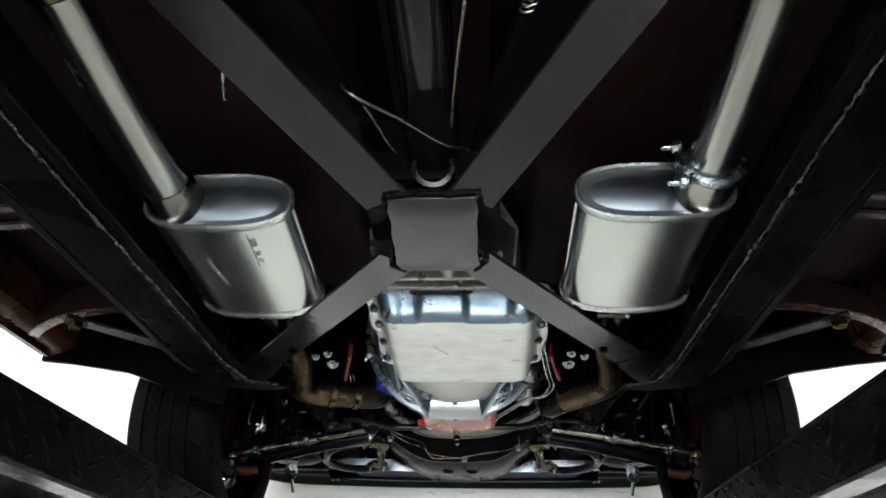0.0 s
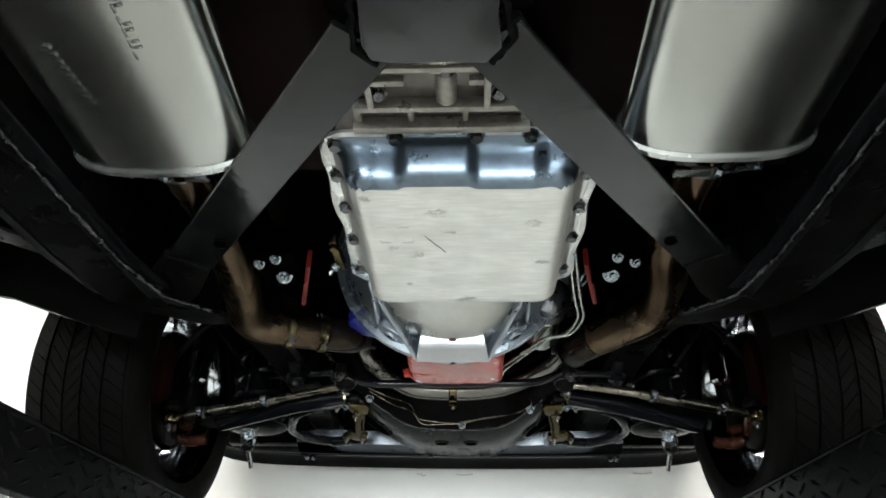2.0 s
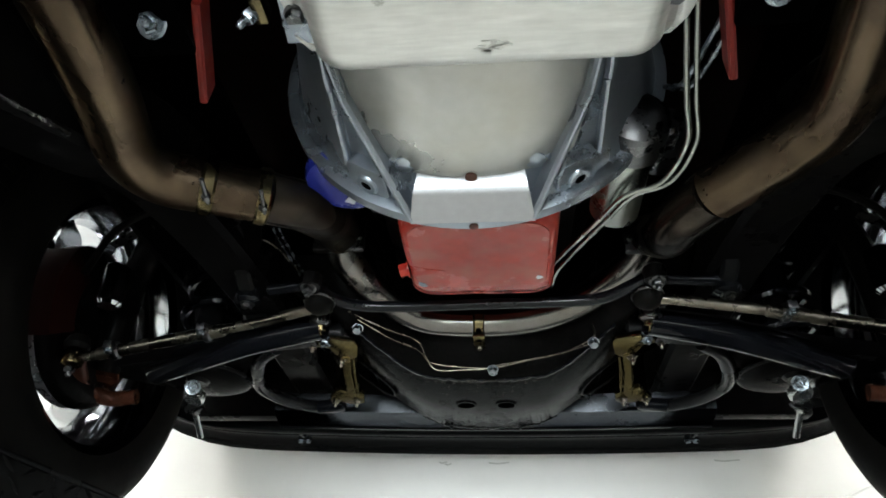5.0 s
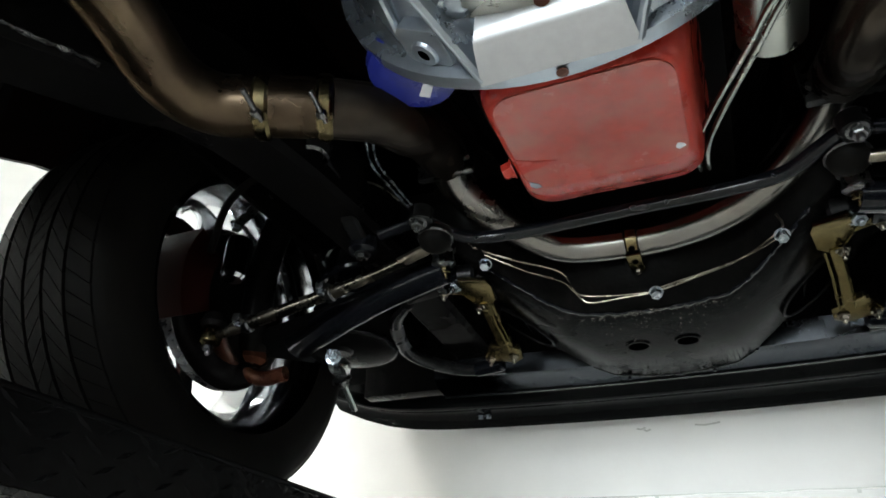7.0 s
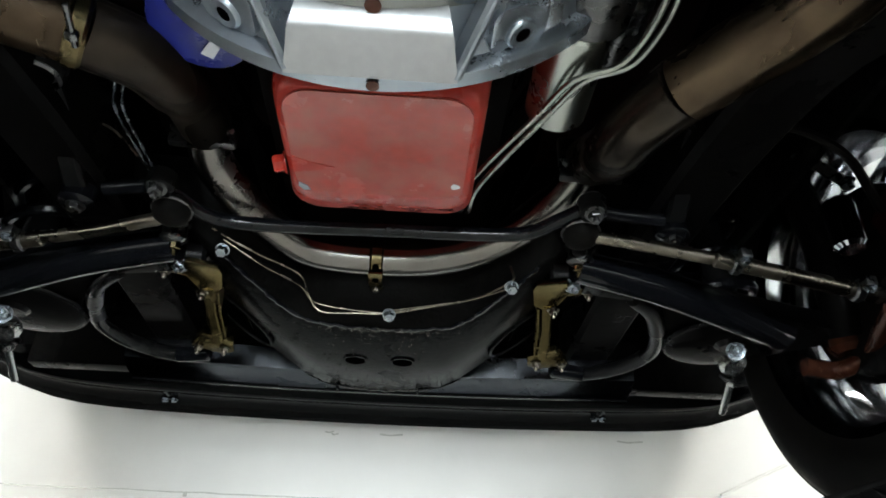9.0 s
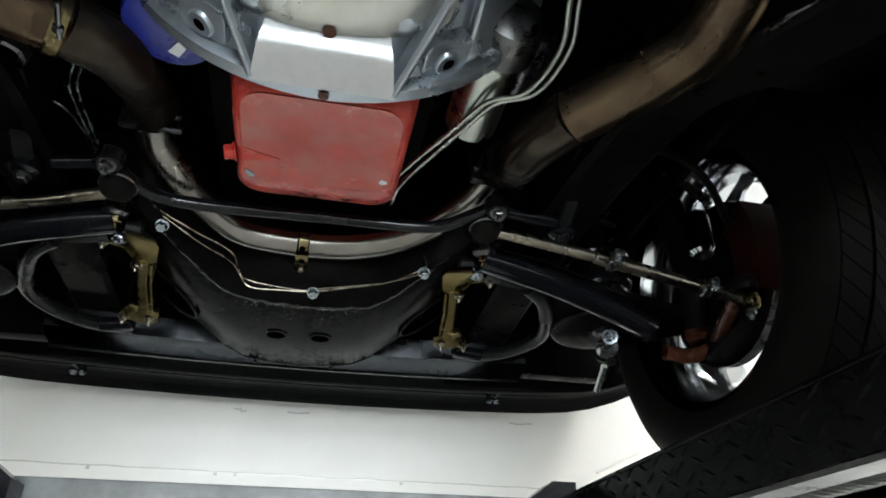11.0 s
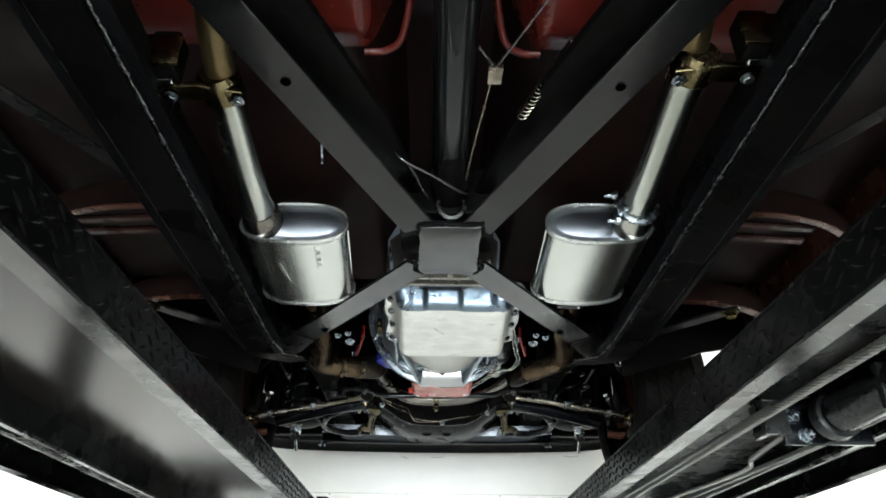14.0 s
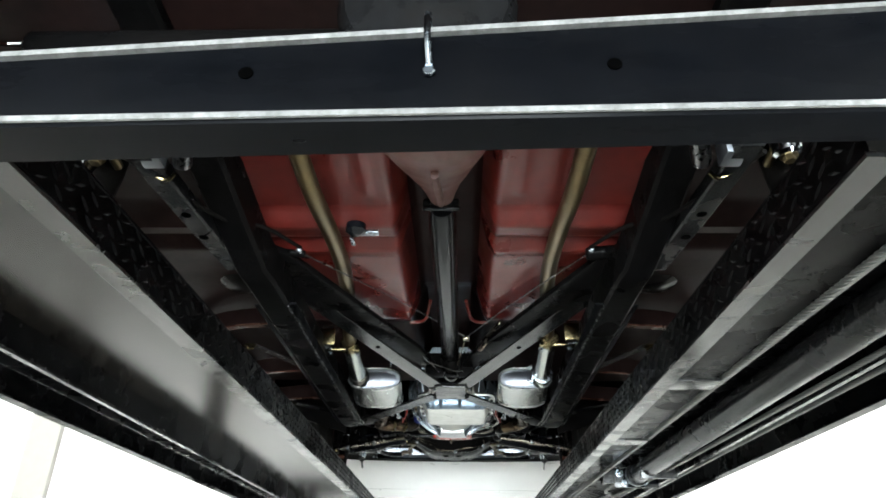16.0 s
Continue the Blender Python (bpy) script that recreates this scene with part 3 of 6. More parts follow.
for s in (-1, 1):
    xa, xb, za, zb = 0.289 * s, (0.2955 if s > 0 else -0.302), 1.864, 1.862
    W, Hh = 0.203, 0.088
    Y0, Y1 = (0.932, 1.196) if s > 0 else (0.943, 1.212)
    body = part("muffler", loft([oval(W - 0.014, Hh - 0.014, Y0 + 0.006, xa, za), oval(W - 0.004, Hh - 0.004, Y0 + 0.006, xa, za), oval(W - 0.004, Hh - 0.003, Y1 - 0.004, xb, zb)]), STEEL, car, "oval bare aluminised-steel muffler")
    rim = [oval(W - 0.004, Hh - 0.004, Y0 + 0.012, xa, za), oval(W + 0.001, Hh + 0.001, Y0 + 0.007, xa, za), oval(W + 0.003, Hh + 0.003, Y0 + 0.002, xa, za), oval(W + 0.002, Hh + 0.002, Y0 - 0.003, xa, za), oval(W - 0.003, Hh - 0.003, Y0 - 0.005, xa, za), oval(W - 0.010, Hh - 0.010, Y0 - 0.003, xa, za), oval(W - 0.014, Hh - 0.014, Y0 + 0.003, xa, za)]
    part("rear_rim", loft(rim, None, False), RIM, body, "bright rolled rim")
    cap = [oval(W - 0.012, Hh - 0.012, Y0 + 0.0035, xa, za), oval(W - 0.018, Hh - 0.018, Y0 + 0.0055, xa, za), oval(W - 0.026, Hh - 0.024, Y0 + 0.0045, xa, za), oval(W - 0.07, Hh - 0.05, Y0 + 0.001, xa, za - 0.001), oval(0.03, 0.01, Y0 - 0.0005, xa, za - 0.002)]
    part("rear_cap", loft(cap), CAP, body, "dished end cap")
    part("front_rim", loft([oval(W - 0.006, Hh - 0.006, Y1 - 0.01, xb, zb), oval(W + 0.004, Hh + 0.004, Y1 - 0.006, xb, zb), oval(W + 0.004, Hh + 0.004, Y1 + 0.001, xb, zb), oval(W - 0.004, Hh - 0.004, Y1 + 0.003, xb, zb)], None, True), RIM, body, "bright rolled rim")
    part("side_seam", sweep([((abs(xa) - W / 2 + 0.003) * s, Y0 + 0.012, za - 0.006), ((abs(xb) - W / 2 + 0.003) * s, Y1 - 0.01, zb - 0.006)], rect(0.005, 0.003)), STEEL, body, "folded seam")
    fc = part("front_clamp", box((0.275 if s > 0 else -0.275) - 0.02, (0.275 if s > 0 else -0.275) + 0.02, 1.222, 1.235, 1.825, 1.832, 0.002), DARKBOLT, body, "small clamp tab")
    part("clamp_bolt", hexbolt((0.30 * s, 1.228, 1.829), (s, 0, -0.3), 0.006, 0.008), BOLT, fc)
    xi = 0.35 * s
    part("inlet_neck", lathe([(0.041, 0), (0.040, 0.004), (0.036, 0.012), (0.0345, 0.04), (0.031, 0.044)], axis((xi, Y0 + 0.004, 1.868), (-0.03 * s, -1, 0.03)), 26), XPIPE if s < 0 else SILVER, body, "heat-stained neck")
    if s > 0:
        uc = part("u_clamp", lathe([(0.03, 0), (0.038, 0.002), (0.0395, 0.006), (0.038, 0.01), (0.03, 0.012)], axis((xi, Y0 - 0.044, 1.869), (0, -1, 0.03)), 24), BOLT, body, "zinc exhaust clamp")
        part("saddle", box(0.308, 0.322, 0.872, 0.9, 1.846, 1.886, 0.004), BOLT, uc)
        for zz in (1.838, 1.893):
            part("clamp_nut", hexbolt((0.312, 0.88, zz), (-1, 0, 0), 0.0075, 0.009, 0.009, 0.012), BOLT, uc)
    if s < 0:
        bm = bmesh.new()
        for k in range(9):
            box(-0.332 + k * 0.0009, -0.325 + k * 0.0009, 1.03 + k * 0.0085, 1.034 + k * 0.0085, 1.8198, 1.8222, 0.0004, None, bm)
        part("stamped_letters", bm, STEEL, body, "row of stamped letters, too worn to read")
        bm = bmesh.new()
        for k in range(7):
            y = 0.965 + k * 0.0125
            box(-0.252 - 0.0008 * k, -0.2495 - 0.0008 * k, y, y + 0.009, 1.8221, 1.824, 0.0003, None, bm)
            if k % 3:
                box(-0.2488 - 0.0008 * k, -0.242 - 0.0008 * k, y, y + 0.0025, 1.8221, 1.824, 0.0003, None, bm)
            if k % 2:
                box(-0.2488 - 0.0008 * k, -0.242 - 0.0008 * k, y + 0.0065, y + 0.009, 1.8221, 1.824, 0.0003, None, bm)
        part("stamped_mark", bm, STEEL, body, "worn stamped marks along the muffler")
    # rear pipe, bright as far as the hanger
    part("bright_pipe", tube([(xi, Y0 - 0.003, 1.869), (0.344 * s, 0.78, 1.872), (0.335 * s, 0.61 if s < 0 else 0.56, 1.878 if s < 0 else 1.886)], 0.0305, 24, 6, scales=[1 - (0.08 if s > 0 else 0.17) * i / 12 for i in range(13)]), SILVER, car, "bright steel exhaust pipe")
    part("tailpipe", tube(mirror_pts([(0.335, 0.62, 1.878), (0.329, 0.52, 1.894), (0.315, 0.40, 1.918), (0.302, 0.28, 1.934), (0.29, 0.14, 1.937), (0.285, 0.0, 1.934), (0.287, -0.15, 1.93), (0.293, -0.3, 1.925), (0.30, -0.45, 1.945), (0.307, -0.6, 1.985), (0.31, -0.75, 2.04)], s), 0.0215, 24, 5), TAIL, car, "brassy brown tailpipe")
    hy = -0.065 if s > 0 else -0.01
    bk = part("hanger_bracket", prism([(0.30 * s, 0.588 + hy), (0.36 * s, 0.575 + hy), (0.43 * s, 0.578 + hy), (0.432 * s, 0.604 + hy), (0.36 * s, 0.606 + hy), (0.30 * s, 0.61 + hy)][::s], 1.853, 1.862, 0.002), BRASS, car, "gold-plated exhaust hanger bracket")
    for dz in (0.0, 0.014):
        part("hanger_stud", rod((0.392 * s, 0.57 + hy, 1.858 + dz), (0.44 * s, 0.572 + hy, 1.858 + dz), 0.0055, 12), CHROME, bk, "bright stud")
    part("hanger_collar", rod((0.338 * s, 0.575 + hy, 1.881), (0.336 * s, 0.625 + hy, 1.88), 0.031, 20), BRASS, bk)
    part("rubber_block", box(0.385 * s, 0.425 * s, 0.545 + hy, 0.585 + hy, 1.863, 1.93, 0.006), RUBBER, bk, "black rubber hanger")
    part("hanger_plate", box(0.378 * s, 0.436 * s, 0.538 + hy, 0.543 + hy, 1.86, 1.915, 0.002), BRASS, bk)
    for q in ((0.40 * s, 0.592 + hy, 1.849), (0.425 * s, 0.592 + hy, 1.849), (0.308 * s, 0.599 + hy, 1.849)):
        part("bolt", hexbolt(q, DOWN, 0.007, 0.007, 0.01), BOLT, bk)
    # front pipes
    F = [(0.30, 1.20, 1.862), (0.302, 1.35, 1.865), (0.314, 1.49, 1.866), (0.33, 1.59, 1.865), (0.345, 1.665, 1.862), (0.33, 1.712, 1.863), (0.285, 1.738, 1.866), (0.235, 1.765, 1.87), (0.20, 1.80, 1.88), (0.192, 1.85, 1.90), (0.198, 1.91, 1.935), (0.205, 1.985, 1.96)]
    if s > 0:
        F = [(0.297, 1.19, 1.862), (0.30, 1.33, 1.865), (0.31, 1.45, 1.866), (0.331, 1.545, 1.866), (0.342, 1.645, 1.864), (0.32, 1.70, 1.864), (0.298, 1.735, 1.866), (0.266, 1.782, 1.868), (0.244, 1.835, 1.873), (0.238, 1.89, 1.885), (0.242, 1.945, 1.92), (0.246, 2.0, 1.955)]
    cut = 8
    fp = part("front_pipe", tube(mirror_pts(F[:cut], s), 0.0305, 24, 9), PIPE, car, "heat-browned exhaust front pipe")
    # Beyond the cut the same pipe takes a much darker tone.
    part("down_pipe", tube(mirror_pts(F[cut - 1:], s), 0.0302, 24, 9), DARKPIPE, fp, "darker lower length of the pipe")
    if s < 0:
        for p, d in (((-0.289, 1.736, 1.8655), (0.88, 0.47, 0.05)), ((-0.237, 1.764, 1.870), (0.87, 0.48, 0.08))):
            c = Vector(p)
            dd = Vector(d).normalized()
            part("band_clamp", rod(c - dd * 0.008, c + dd * 0.008, 0.0335, 22), BRASS, fp, "gold band clamp")
            part("clamp_bolt", rod(c + Vector((0.012, -0.012, -0.032)), c + Vector((0.02, -0.052, -0.03)), 0.0026, 8), DARKBOLT, fp)
            part("clamp_nut", hexbolt(c + Vector((0.013, -0.02, -0.032)), (0.2, -0.95, 0), 0.005, 0.007), DARKBOLT, fp)
    # muffler outlet clamp
    part("outlet_clamp", rod((0.297 * s, 1.225, 1.862), (0.298 * s, 1.245, 1.8625), 0.035, 20), DARKBOLT, car, "steel saddle clamp behind the muffler")
    part("clamp_stud", rod((0.30 * s, 1.235, 1.83), (0.355 * s, 1.24, 1.845), 0.004, 8), BOLT, car)
    part("clamp_nut", hexbolt((0.35 * s, 1.24, 1.843), (s, 0.05, 0.2), 0.008, 0.008), BOLT, car)
# balance pipe in front of the oil pan
xp = part("cross_pipe", tube([(-0.205, 1.985, 1.96), (-0.205, 2.03, 1.945), (-0.175, 2.085, 1.925), (-0.135, 2.14, 1.912), (-0.085, 2.172, 1.905), (0.02, 2.178, 1.903), (0.10, 2.16, 1.906), (0.17, 2.12, 1.915), (0.215, 2.07, 1.93), (0.238, 2.03, 1.945), (0.246, 2.0, 1.955)], 0.0245, 24, 9), XPIPE, car, "bent steel exhaust cross pipe, browned in places")
for x, y, z in ((-0.205, 1.985, 1.96), (0.246, 2.0, 1.955)):
    jf = part("joint_flange", box(x - 0.038, x + 0.038, y - 0.006, y + 0.006, z - 0.03, z + 0.03, 0.004), DARKBOLT, xp, "dark pipe joint flange")
    for dx in (-0.03, 0.03):
        part("flange_bolt", hexbolt((x + dx, y - 0.006, z - 0.012), (0, -1, 0), 0.006, 0.008), DARKBOLT, xp)
part("band", rod((-0.019, 2.177, 1.9035), (0.003, 2.178, 1.9035), 0.0262, 22), BRASS, xp, "gold-plated band clamp")
part("band_tab", box(-0.0175, 0.0015, 2.165, 2.215, 1.873, 1.877, 0.001), BRASS, xp, "perforated strap")
part("band_screw", hexbolt((-0.008, 2.206, 1.873), DOWN, 0.005, 0.006), DULL, xp)
part("band_hole", lathe([(0, 0), (0.0045, 0), (0.0045, 0.001)], axis((-0.008, 2.182, 1.8729), DOWN), 14), HOLE, xp)
part("band_hole", lathe([(0, 0), (0.0045, 0), (0.0045, 0.001)], axis((-0.008, 2.162, 1.8818), (0, -0.6, -0.8)), 14), HOLE, xp)

# gearbox
gb = part("gearbox_case", loft([[(x, 1.20, z) for x, z in ((-0.12, 1.885), (0.12, 1.885), (0.13, 1.98), (0.08, 2.08), (-0.08, 2.08), (-0.13, 1.98))], [(x, 1.56, z) for x, z in ((-0.15, 1.885), (0.15, 1.885), (0.16, 1.99), (0.1, 2.12), (-0.1, 2.12), (-0.16, 1.99))]]), ALU, car, "cast aluminium automatic gearbox")
PX0, PX1 = -0.139, 0.1885
OUT = []
for k in range(41):
    x = PX0 + 0.03 + (PX1 - PX0 - 0.06) * k / 40
    OUT.append((x, 1.207))
OUT += [(PX1 - 0.012, 1.216), (PX1 - 0.002, 1.24)]
OUT += [(PX1 + 0.0025 * math.sin(50 * y), y) for y in [1.26 + 0.27 * k / 30 for k in range(31)]]
OUT += [(PX1 - 0.002, 1.543), (PX1 - 0.012, 1.558), (PX1 - 0.03, 1.563)]
OUT += [(PX0 + 0.03, 1.563), (PX0 + 0.012, 1.558), (PX0 + 0.002, 1.543)]
OUT += [(PX0 + 0.0025 * math.sin(50 * y), y) for y in [1.53 - 0.27 * k / 30 for k in range(31)]]
OUT += [(PX0 + 0.002, 1.24), (PX0 + 0.012, 1.216)]
part("pan_flange", prism(OUT, 1.8715, 1.878, 0.001), FLANGEM, gb, "pale pressed flange of the gearbox pan")
part("pan_gasket", prism([(0.0245 + (x - 0.0245) * 1.012, 1.385 + (y - 1.385) * 1.008) for x, y in OUT], 1.8785, 1.883), GLOSS, gb)
for sx in (PX0 + 0.0085, PX1 - 0.0085):
    part("flange_bead", sweep([(sx + 0.0018 * math.sin(50 * y), y, 1.8712) for y in [1.245 + 0.3 * k / 40 for k in range(41)]], rect(0.0025, 0.0018)), FLANGEM, gb)


def pan_rear(x):
    """How far the stepped rear of the pan lies back at x: a wide middle bulge and flared corners."""
    u = lambda v: max(0.0, min(1.0, v)) ** 2 * (3 - 2 * max(0.0, min(1.0, v)))
    mid = u((x + 0.05) / 0.012) * u((0.045 - x) / 0.012)
    east = u((x - 0.108) / 0.02)
    west = u((-0.068 - x) / 0.02)
    return 0.0105 * mid + 0.007 * east + 0.003 * west


def pan_ring(z, inset, step):
    """One level of the pan, rounded at the corners; step: how much of the bulges it takes."""
    x0, x1, y0, y1 = -0.1165 + inset, 0.1655 - inset, 1.2275 + inset, 1.550 - inset
    r = 0.02
    P = [(x0 + r + (x1 - x0 - 2 * r) * k / 60, y0) for k in range(61)]
    for cx, cy, a0 in ((x1 - r, y0 + r, 270), (x1 - r, y1 - r, 0), (x0 + r, y1 - r, 90), (x0 + r, y0 + r, 180)):
        P += [(cx + r * math.cos(radians(a0 + 90 * k / 8)), cy + r * math.sin(radians(a0 + 90 * k / 8))) for k in range(1 if a0 == 270 else 0, 9 if a0 != 180 else 8)]
    out = []
    for x, y in P:
        t = (y - y0) / (y1 - y0)
        cx = (x0 + x1) / 2 + 0.0015
        w = 0.965 + 0.035 * t
        f = max(0.0, 1 - t * 9)
        out.append((cx + (x - cx) * w, y - step * f * pan_rear(x), z))
    return out


LEVELS = ((1.8715, -0.012, 0.2), (1.869, -0.006, 0.5), (1.864, -0.002, 0.9), (1.855, 0.001, 1.0), (1.845, 0.003, 1.0), (1.838, 0.005, 1.0), (1.832, 0.0072, 1.0), (1.8275, 0.010, 1.0), (1.8245, 0.0125, 0.95), (1.822, 0.0155, 0.8), (1.8204, 0.019, 0.5), (1.8195, 0.024, 0.2), (1.819, 0.03, 0.0), (1.819, 0.05, 0.0))


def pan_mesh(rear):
    """The pressed pan; its darker blue-grey rear steps and the pale rest are two meshes."""
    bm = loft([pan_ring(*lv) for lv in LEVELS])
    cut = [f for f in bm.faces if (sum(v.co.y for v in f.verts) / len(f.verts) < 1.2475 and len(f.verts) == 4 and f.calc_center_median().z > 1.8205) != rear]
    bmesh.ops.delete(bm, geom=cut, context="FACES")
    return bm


part("pan_sump", pan_mesh(False), PAN, gb, "pale scuffed steel gearbox pan", 60)
part("pan_shoulder", pan_mesh(True), PANB, gb, "darker blue-grey steps at the rear of the pan", 60)
for x0, y0, w, d in ((-0.081, 1.322, 0.042, 0.008), (-0.077, 1.357, 0.042, -0.009)):
    bm = bmesh.new()
    box(x0, x0 + w * 0.3, y0, y0 + 0.0012, 1.8184, 1.8192, 0, None, bm)
    box(x0 + w * 0.66, x0 + w, y0, y0 + 0.0012, 1.8184, 1.8192, 0, None, bm)
    box(x0 + w - 0.0012, x0 + w, min(y0, y0 + d), max(y0, y0 + d), 1.8184, 1.8192, 0, None, bm)
    box(x0, x0 + 0.0012, min(y0, y0 + d * 0.5), max(y0, y0 + d * 0.5), 1.8184, 1.8192, 0, None, bm)
    part("pressed_mark", bm, SMUDGE, gb, "dark pressed bracket mark")
part("scratch", tube([(-0.021, 1.342, 1.8188), (-0.01, 1.36, 1.8188), (-0.002, 1.372, 1.8188), (0.004, 1.383, 1.8188)], 0.0005, 5), RUST, gb, "thin brown scratch")


def smear(x, y, rx, ry, seed):
    """A thin ragged stain on the flat of the pan, broken into flecks."""
    rnd = random.Random(seed)
    bm = bmesh.new()
    for _ in range(26):
        a, q = rnd.uniform(0, 6.28), rnd.random() ** 0.6
        px, py = x + rx * q * math.cos(a), y + ry * q * math.sin(a)
        w, h = rx * rnd.uniform(0.12, 0.3), ry * rnd.uniform(0.08, 0.2)
        prism([(px + w * math.cos(b) * rnd.uniform(0.7, 1.2), py + h * math.sin(b) * rnd.uniform(0.7, 1.2)) for b in [k * math.pi / 4 for k in range(8)]], 1.8186, 1.8193, 0, None, bm)
    return bm


for k, (x, y, rx, ry) in enumerate(((-0.004, 1.292, 0.0125, 0.0085), (-0.036, 1.388, 0.012, 0.008), (-0.062, 1.372, 0.007, 0.006), (-0.05, 1.47, 0.005, 0.004), (0.03, 1.515, 0.014, 0.006), (0.112, 1.315, 0.01, 0.008), (0.13, 1.41, 0.009, 0.005), (-0.085, 1.262, 0.008, 0.006), (0.012, 1.335, 0.012, 0.003))):
    part("stain", smear(x, y, rx, ry, k), SMUDGE, gb, "grey oil stain on the pan")
BO = [(-0.117, 1.226), (-0.1245, 1.283), (-0.1245, 1.351), (-0.1265, 1.431), (-0.130, 1.5185), (0.174, 1.283), (0.174, 1.355), (0.174, 1.428), (0.172, 1.517), (-0.048, 1.2155), (0.043, 1.2135), (0.103, 1.2135)]
for x, y in BO:
    part("pan_bolt", hexbolt((x, y, 1.8715), DOWN, 0.0078, 0.009, 0.0098), DARKBOLT, gb, "dark flange bolt")
# selector lever on the west side
part("selector_lever", box(-0.167, -0.156, 1.45, 1.53, 1.874, 1.892, 0.002), BRASS, gb, "gold selector lever")
part("selector_bolt", hexbolt((-0.167, 1.52, 1.878), (-0.6, 0, -1), 0.007, 0.01, 0, 0.008), BOLT, gb)
part("selector_bolt", hexbolt((-0.161, 1.46, 1.874), DOWN, 0.006, 0.006), BRASS, gb)
# tail of the gearbox with ribs
part("tail_case", loft([[(x, 1.06, z) for x, z in ((-0.05, 1.868), (0.05, 1.868), (0.06, 1.95), (-0.06, 1.95))], [(x, 1.21, z) for x, z in ((-0.115, 1.876), (0.12, 1.876), (0.13, 1.98), (-0.13, 1.98))]]), TAILC, gb, "ribbed cast tail of the gearbox")
for x0, x1, y0, y1 in ((-0.085, 0.09, 1.155, 1.163), (-0.075, 0.08, 1.10, 1.107), (-0.07, -0.063, 1.1, 1.16), (0.05, 0.057, 1.1, 1.16), (-0.09, 0.1, 1.186, 1.196)):
    part("rib", box(x0, x1, y0, y1, 1.858, 1.875, 0.002), TAILRIB, gb)
part("boss", rod((0.012, 1.115, 1.872), (0.012, 1.152, 1.864), 0.011, 16), TAILRIB, gb)
part("boss_plug", rod((0.012, 1.105, 1.868), (0.012, 1.118, 1.868), 0.008, 14), DARKBOLT, gb)
for x in (-0.062, 0.078):
    part("tail_bolt", hexbolt((x, 1.085, 1.864), DOWN, 0.007, 0.006), BOLT, gb)
part("retainer", lathe([(0.0, 0.006), (0.03, 0.006), (0.044, 0.003), (0.047, 0.0), (0.047, -0.02)], axis((0.006, 1.068, 1.878), (0, -0.35, -1)), 28), DISHED, gb, "pale end cover of the gearbox tail")
part("retainer_tab", box(0.002, 0.01, 1.07, 1.084, 1.858, 1.872, 0.002), TAILC, gb)
for x0, x1, y0, y1, z in ((-0.082, -0.03, 1.123, 1.131, 1.864), (0.035, 0.086, 1.123, 1.131, 1.864), (-0.088, -0.08, 1.107, 1.186, 1.867), (0.09, 0.098, 1.107, 1.186, 1.867), (-0.03, -0.024, 1.163, 1.186, 1.866), (0.028, 0.034, 1.163, 1.186, 1.866)):
    part("rib", box(x0, x1, y0, y1, z, 1.88, 0.002), TAILRIB, gb)
for x in (-0.058, 0.066):
    part("tail_bolt", hexbolt((x, 1.143, 1.868), DOWN, 0.0075, 0.007, 0.01), DARKBOLT, gb)
# tail shaft with yoke behind the plate
part("tail_shaft", lathe([(0.036, 0), (0.036, 0.12), (0.03, 0.14), (0.03, 0.2)], axis((0.004, 0.95, 1.895), (0, -1, 0.03)), 24), BLACK, car, "gearbox tail shaft seal and yoke")
part("mount_ring", lathe([(0.021, 0), (0.0265, 0.002), (0.0275, 0.007), (0.0265, 0.012), (0.021, 0.014)], axis((0.006, 0.882, 1.864), (0, -0.9, -0.25)), 26, None, 0, 2 * math.pi, False), DARKBOLT, car, "grey ring of the gearbox mount")

# bell housing
AX, AZ = 0.004, 2.0255


def arc(y, r, a0, a1, n=18, dz=0.0):
    return [(AX + r * math.sin(t), y, AZ + dz - r * math.cos(t)) for t in [radians(a0 + (a1 - a0) * i / n) for i in range(n + 1)]]


bell = part("bell_housing", shell([arc(1.5265, 0.163, -100, 100, 40), arc(1.5615, 0.170, -100, 100, 40), arc(1.6265, 0.180, -100, 100, 40), arc(1.6805, 0.190, -100, 100, 40), arc(1.7155, 0.198, -100, 100, 40), arc(1.7305, 0.204, -100, 100, 40)]), ALU, car, "cast aluminium bell housing with ribs")
part("front_flange", shell([arc(1.7255, 0.200, -105, 105, 48), arc(1.7265, 0.216, -105, 105, 48), arc(1.7285, 0.2215, -105, 105, 48), arc(1.7425, 0.2215, -105, 105, 48), arc(1.7445, 0.21, -105, 105, 48)], 0.003), ALU, bell)
part("dished_floor", shell([arc(1.5215, 0.188, -36, 36, 14), arc(1.5665, 0.193, -36, 36, 14), arc(1.6265, 0.1965, -33, 33, 14), arc(1.6715, 0.198, -30, 30, 14), arc(1.6855, 0.194, -28, 28, 14)], 0.004), DISHED, bell, "smooth oil-stained dish")
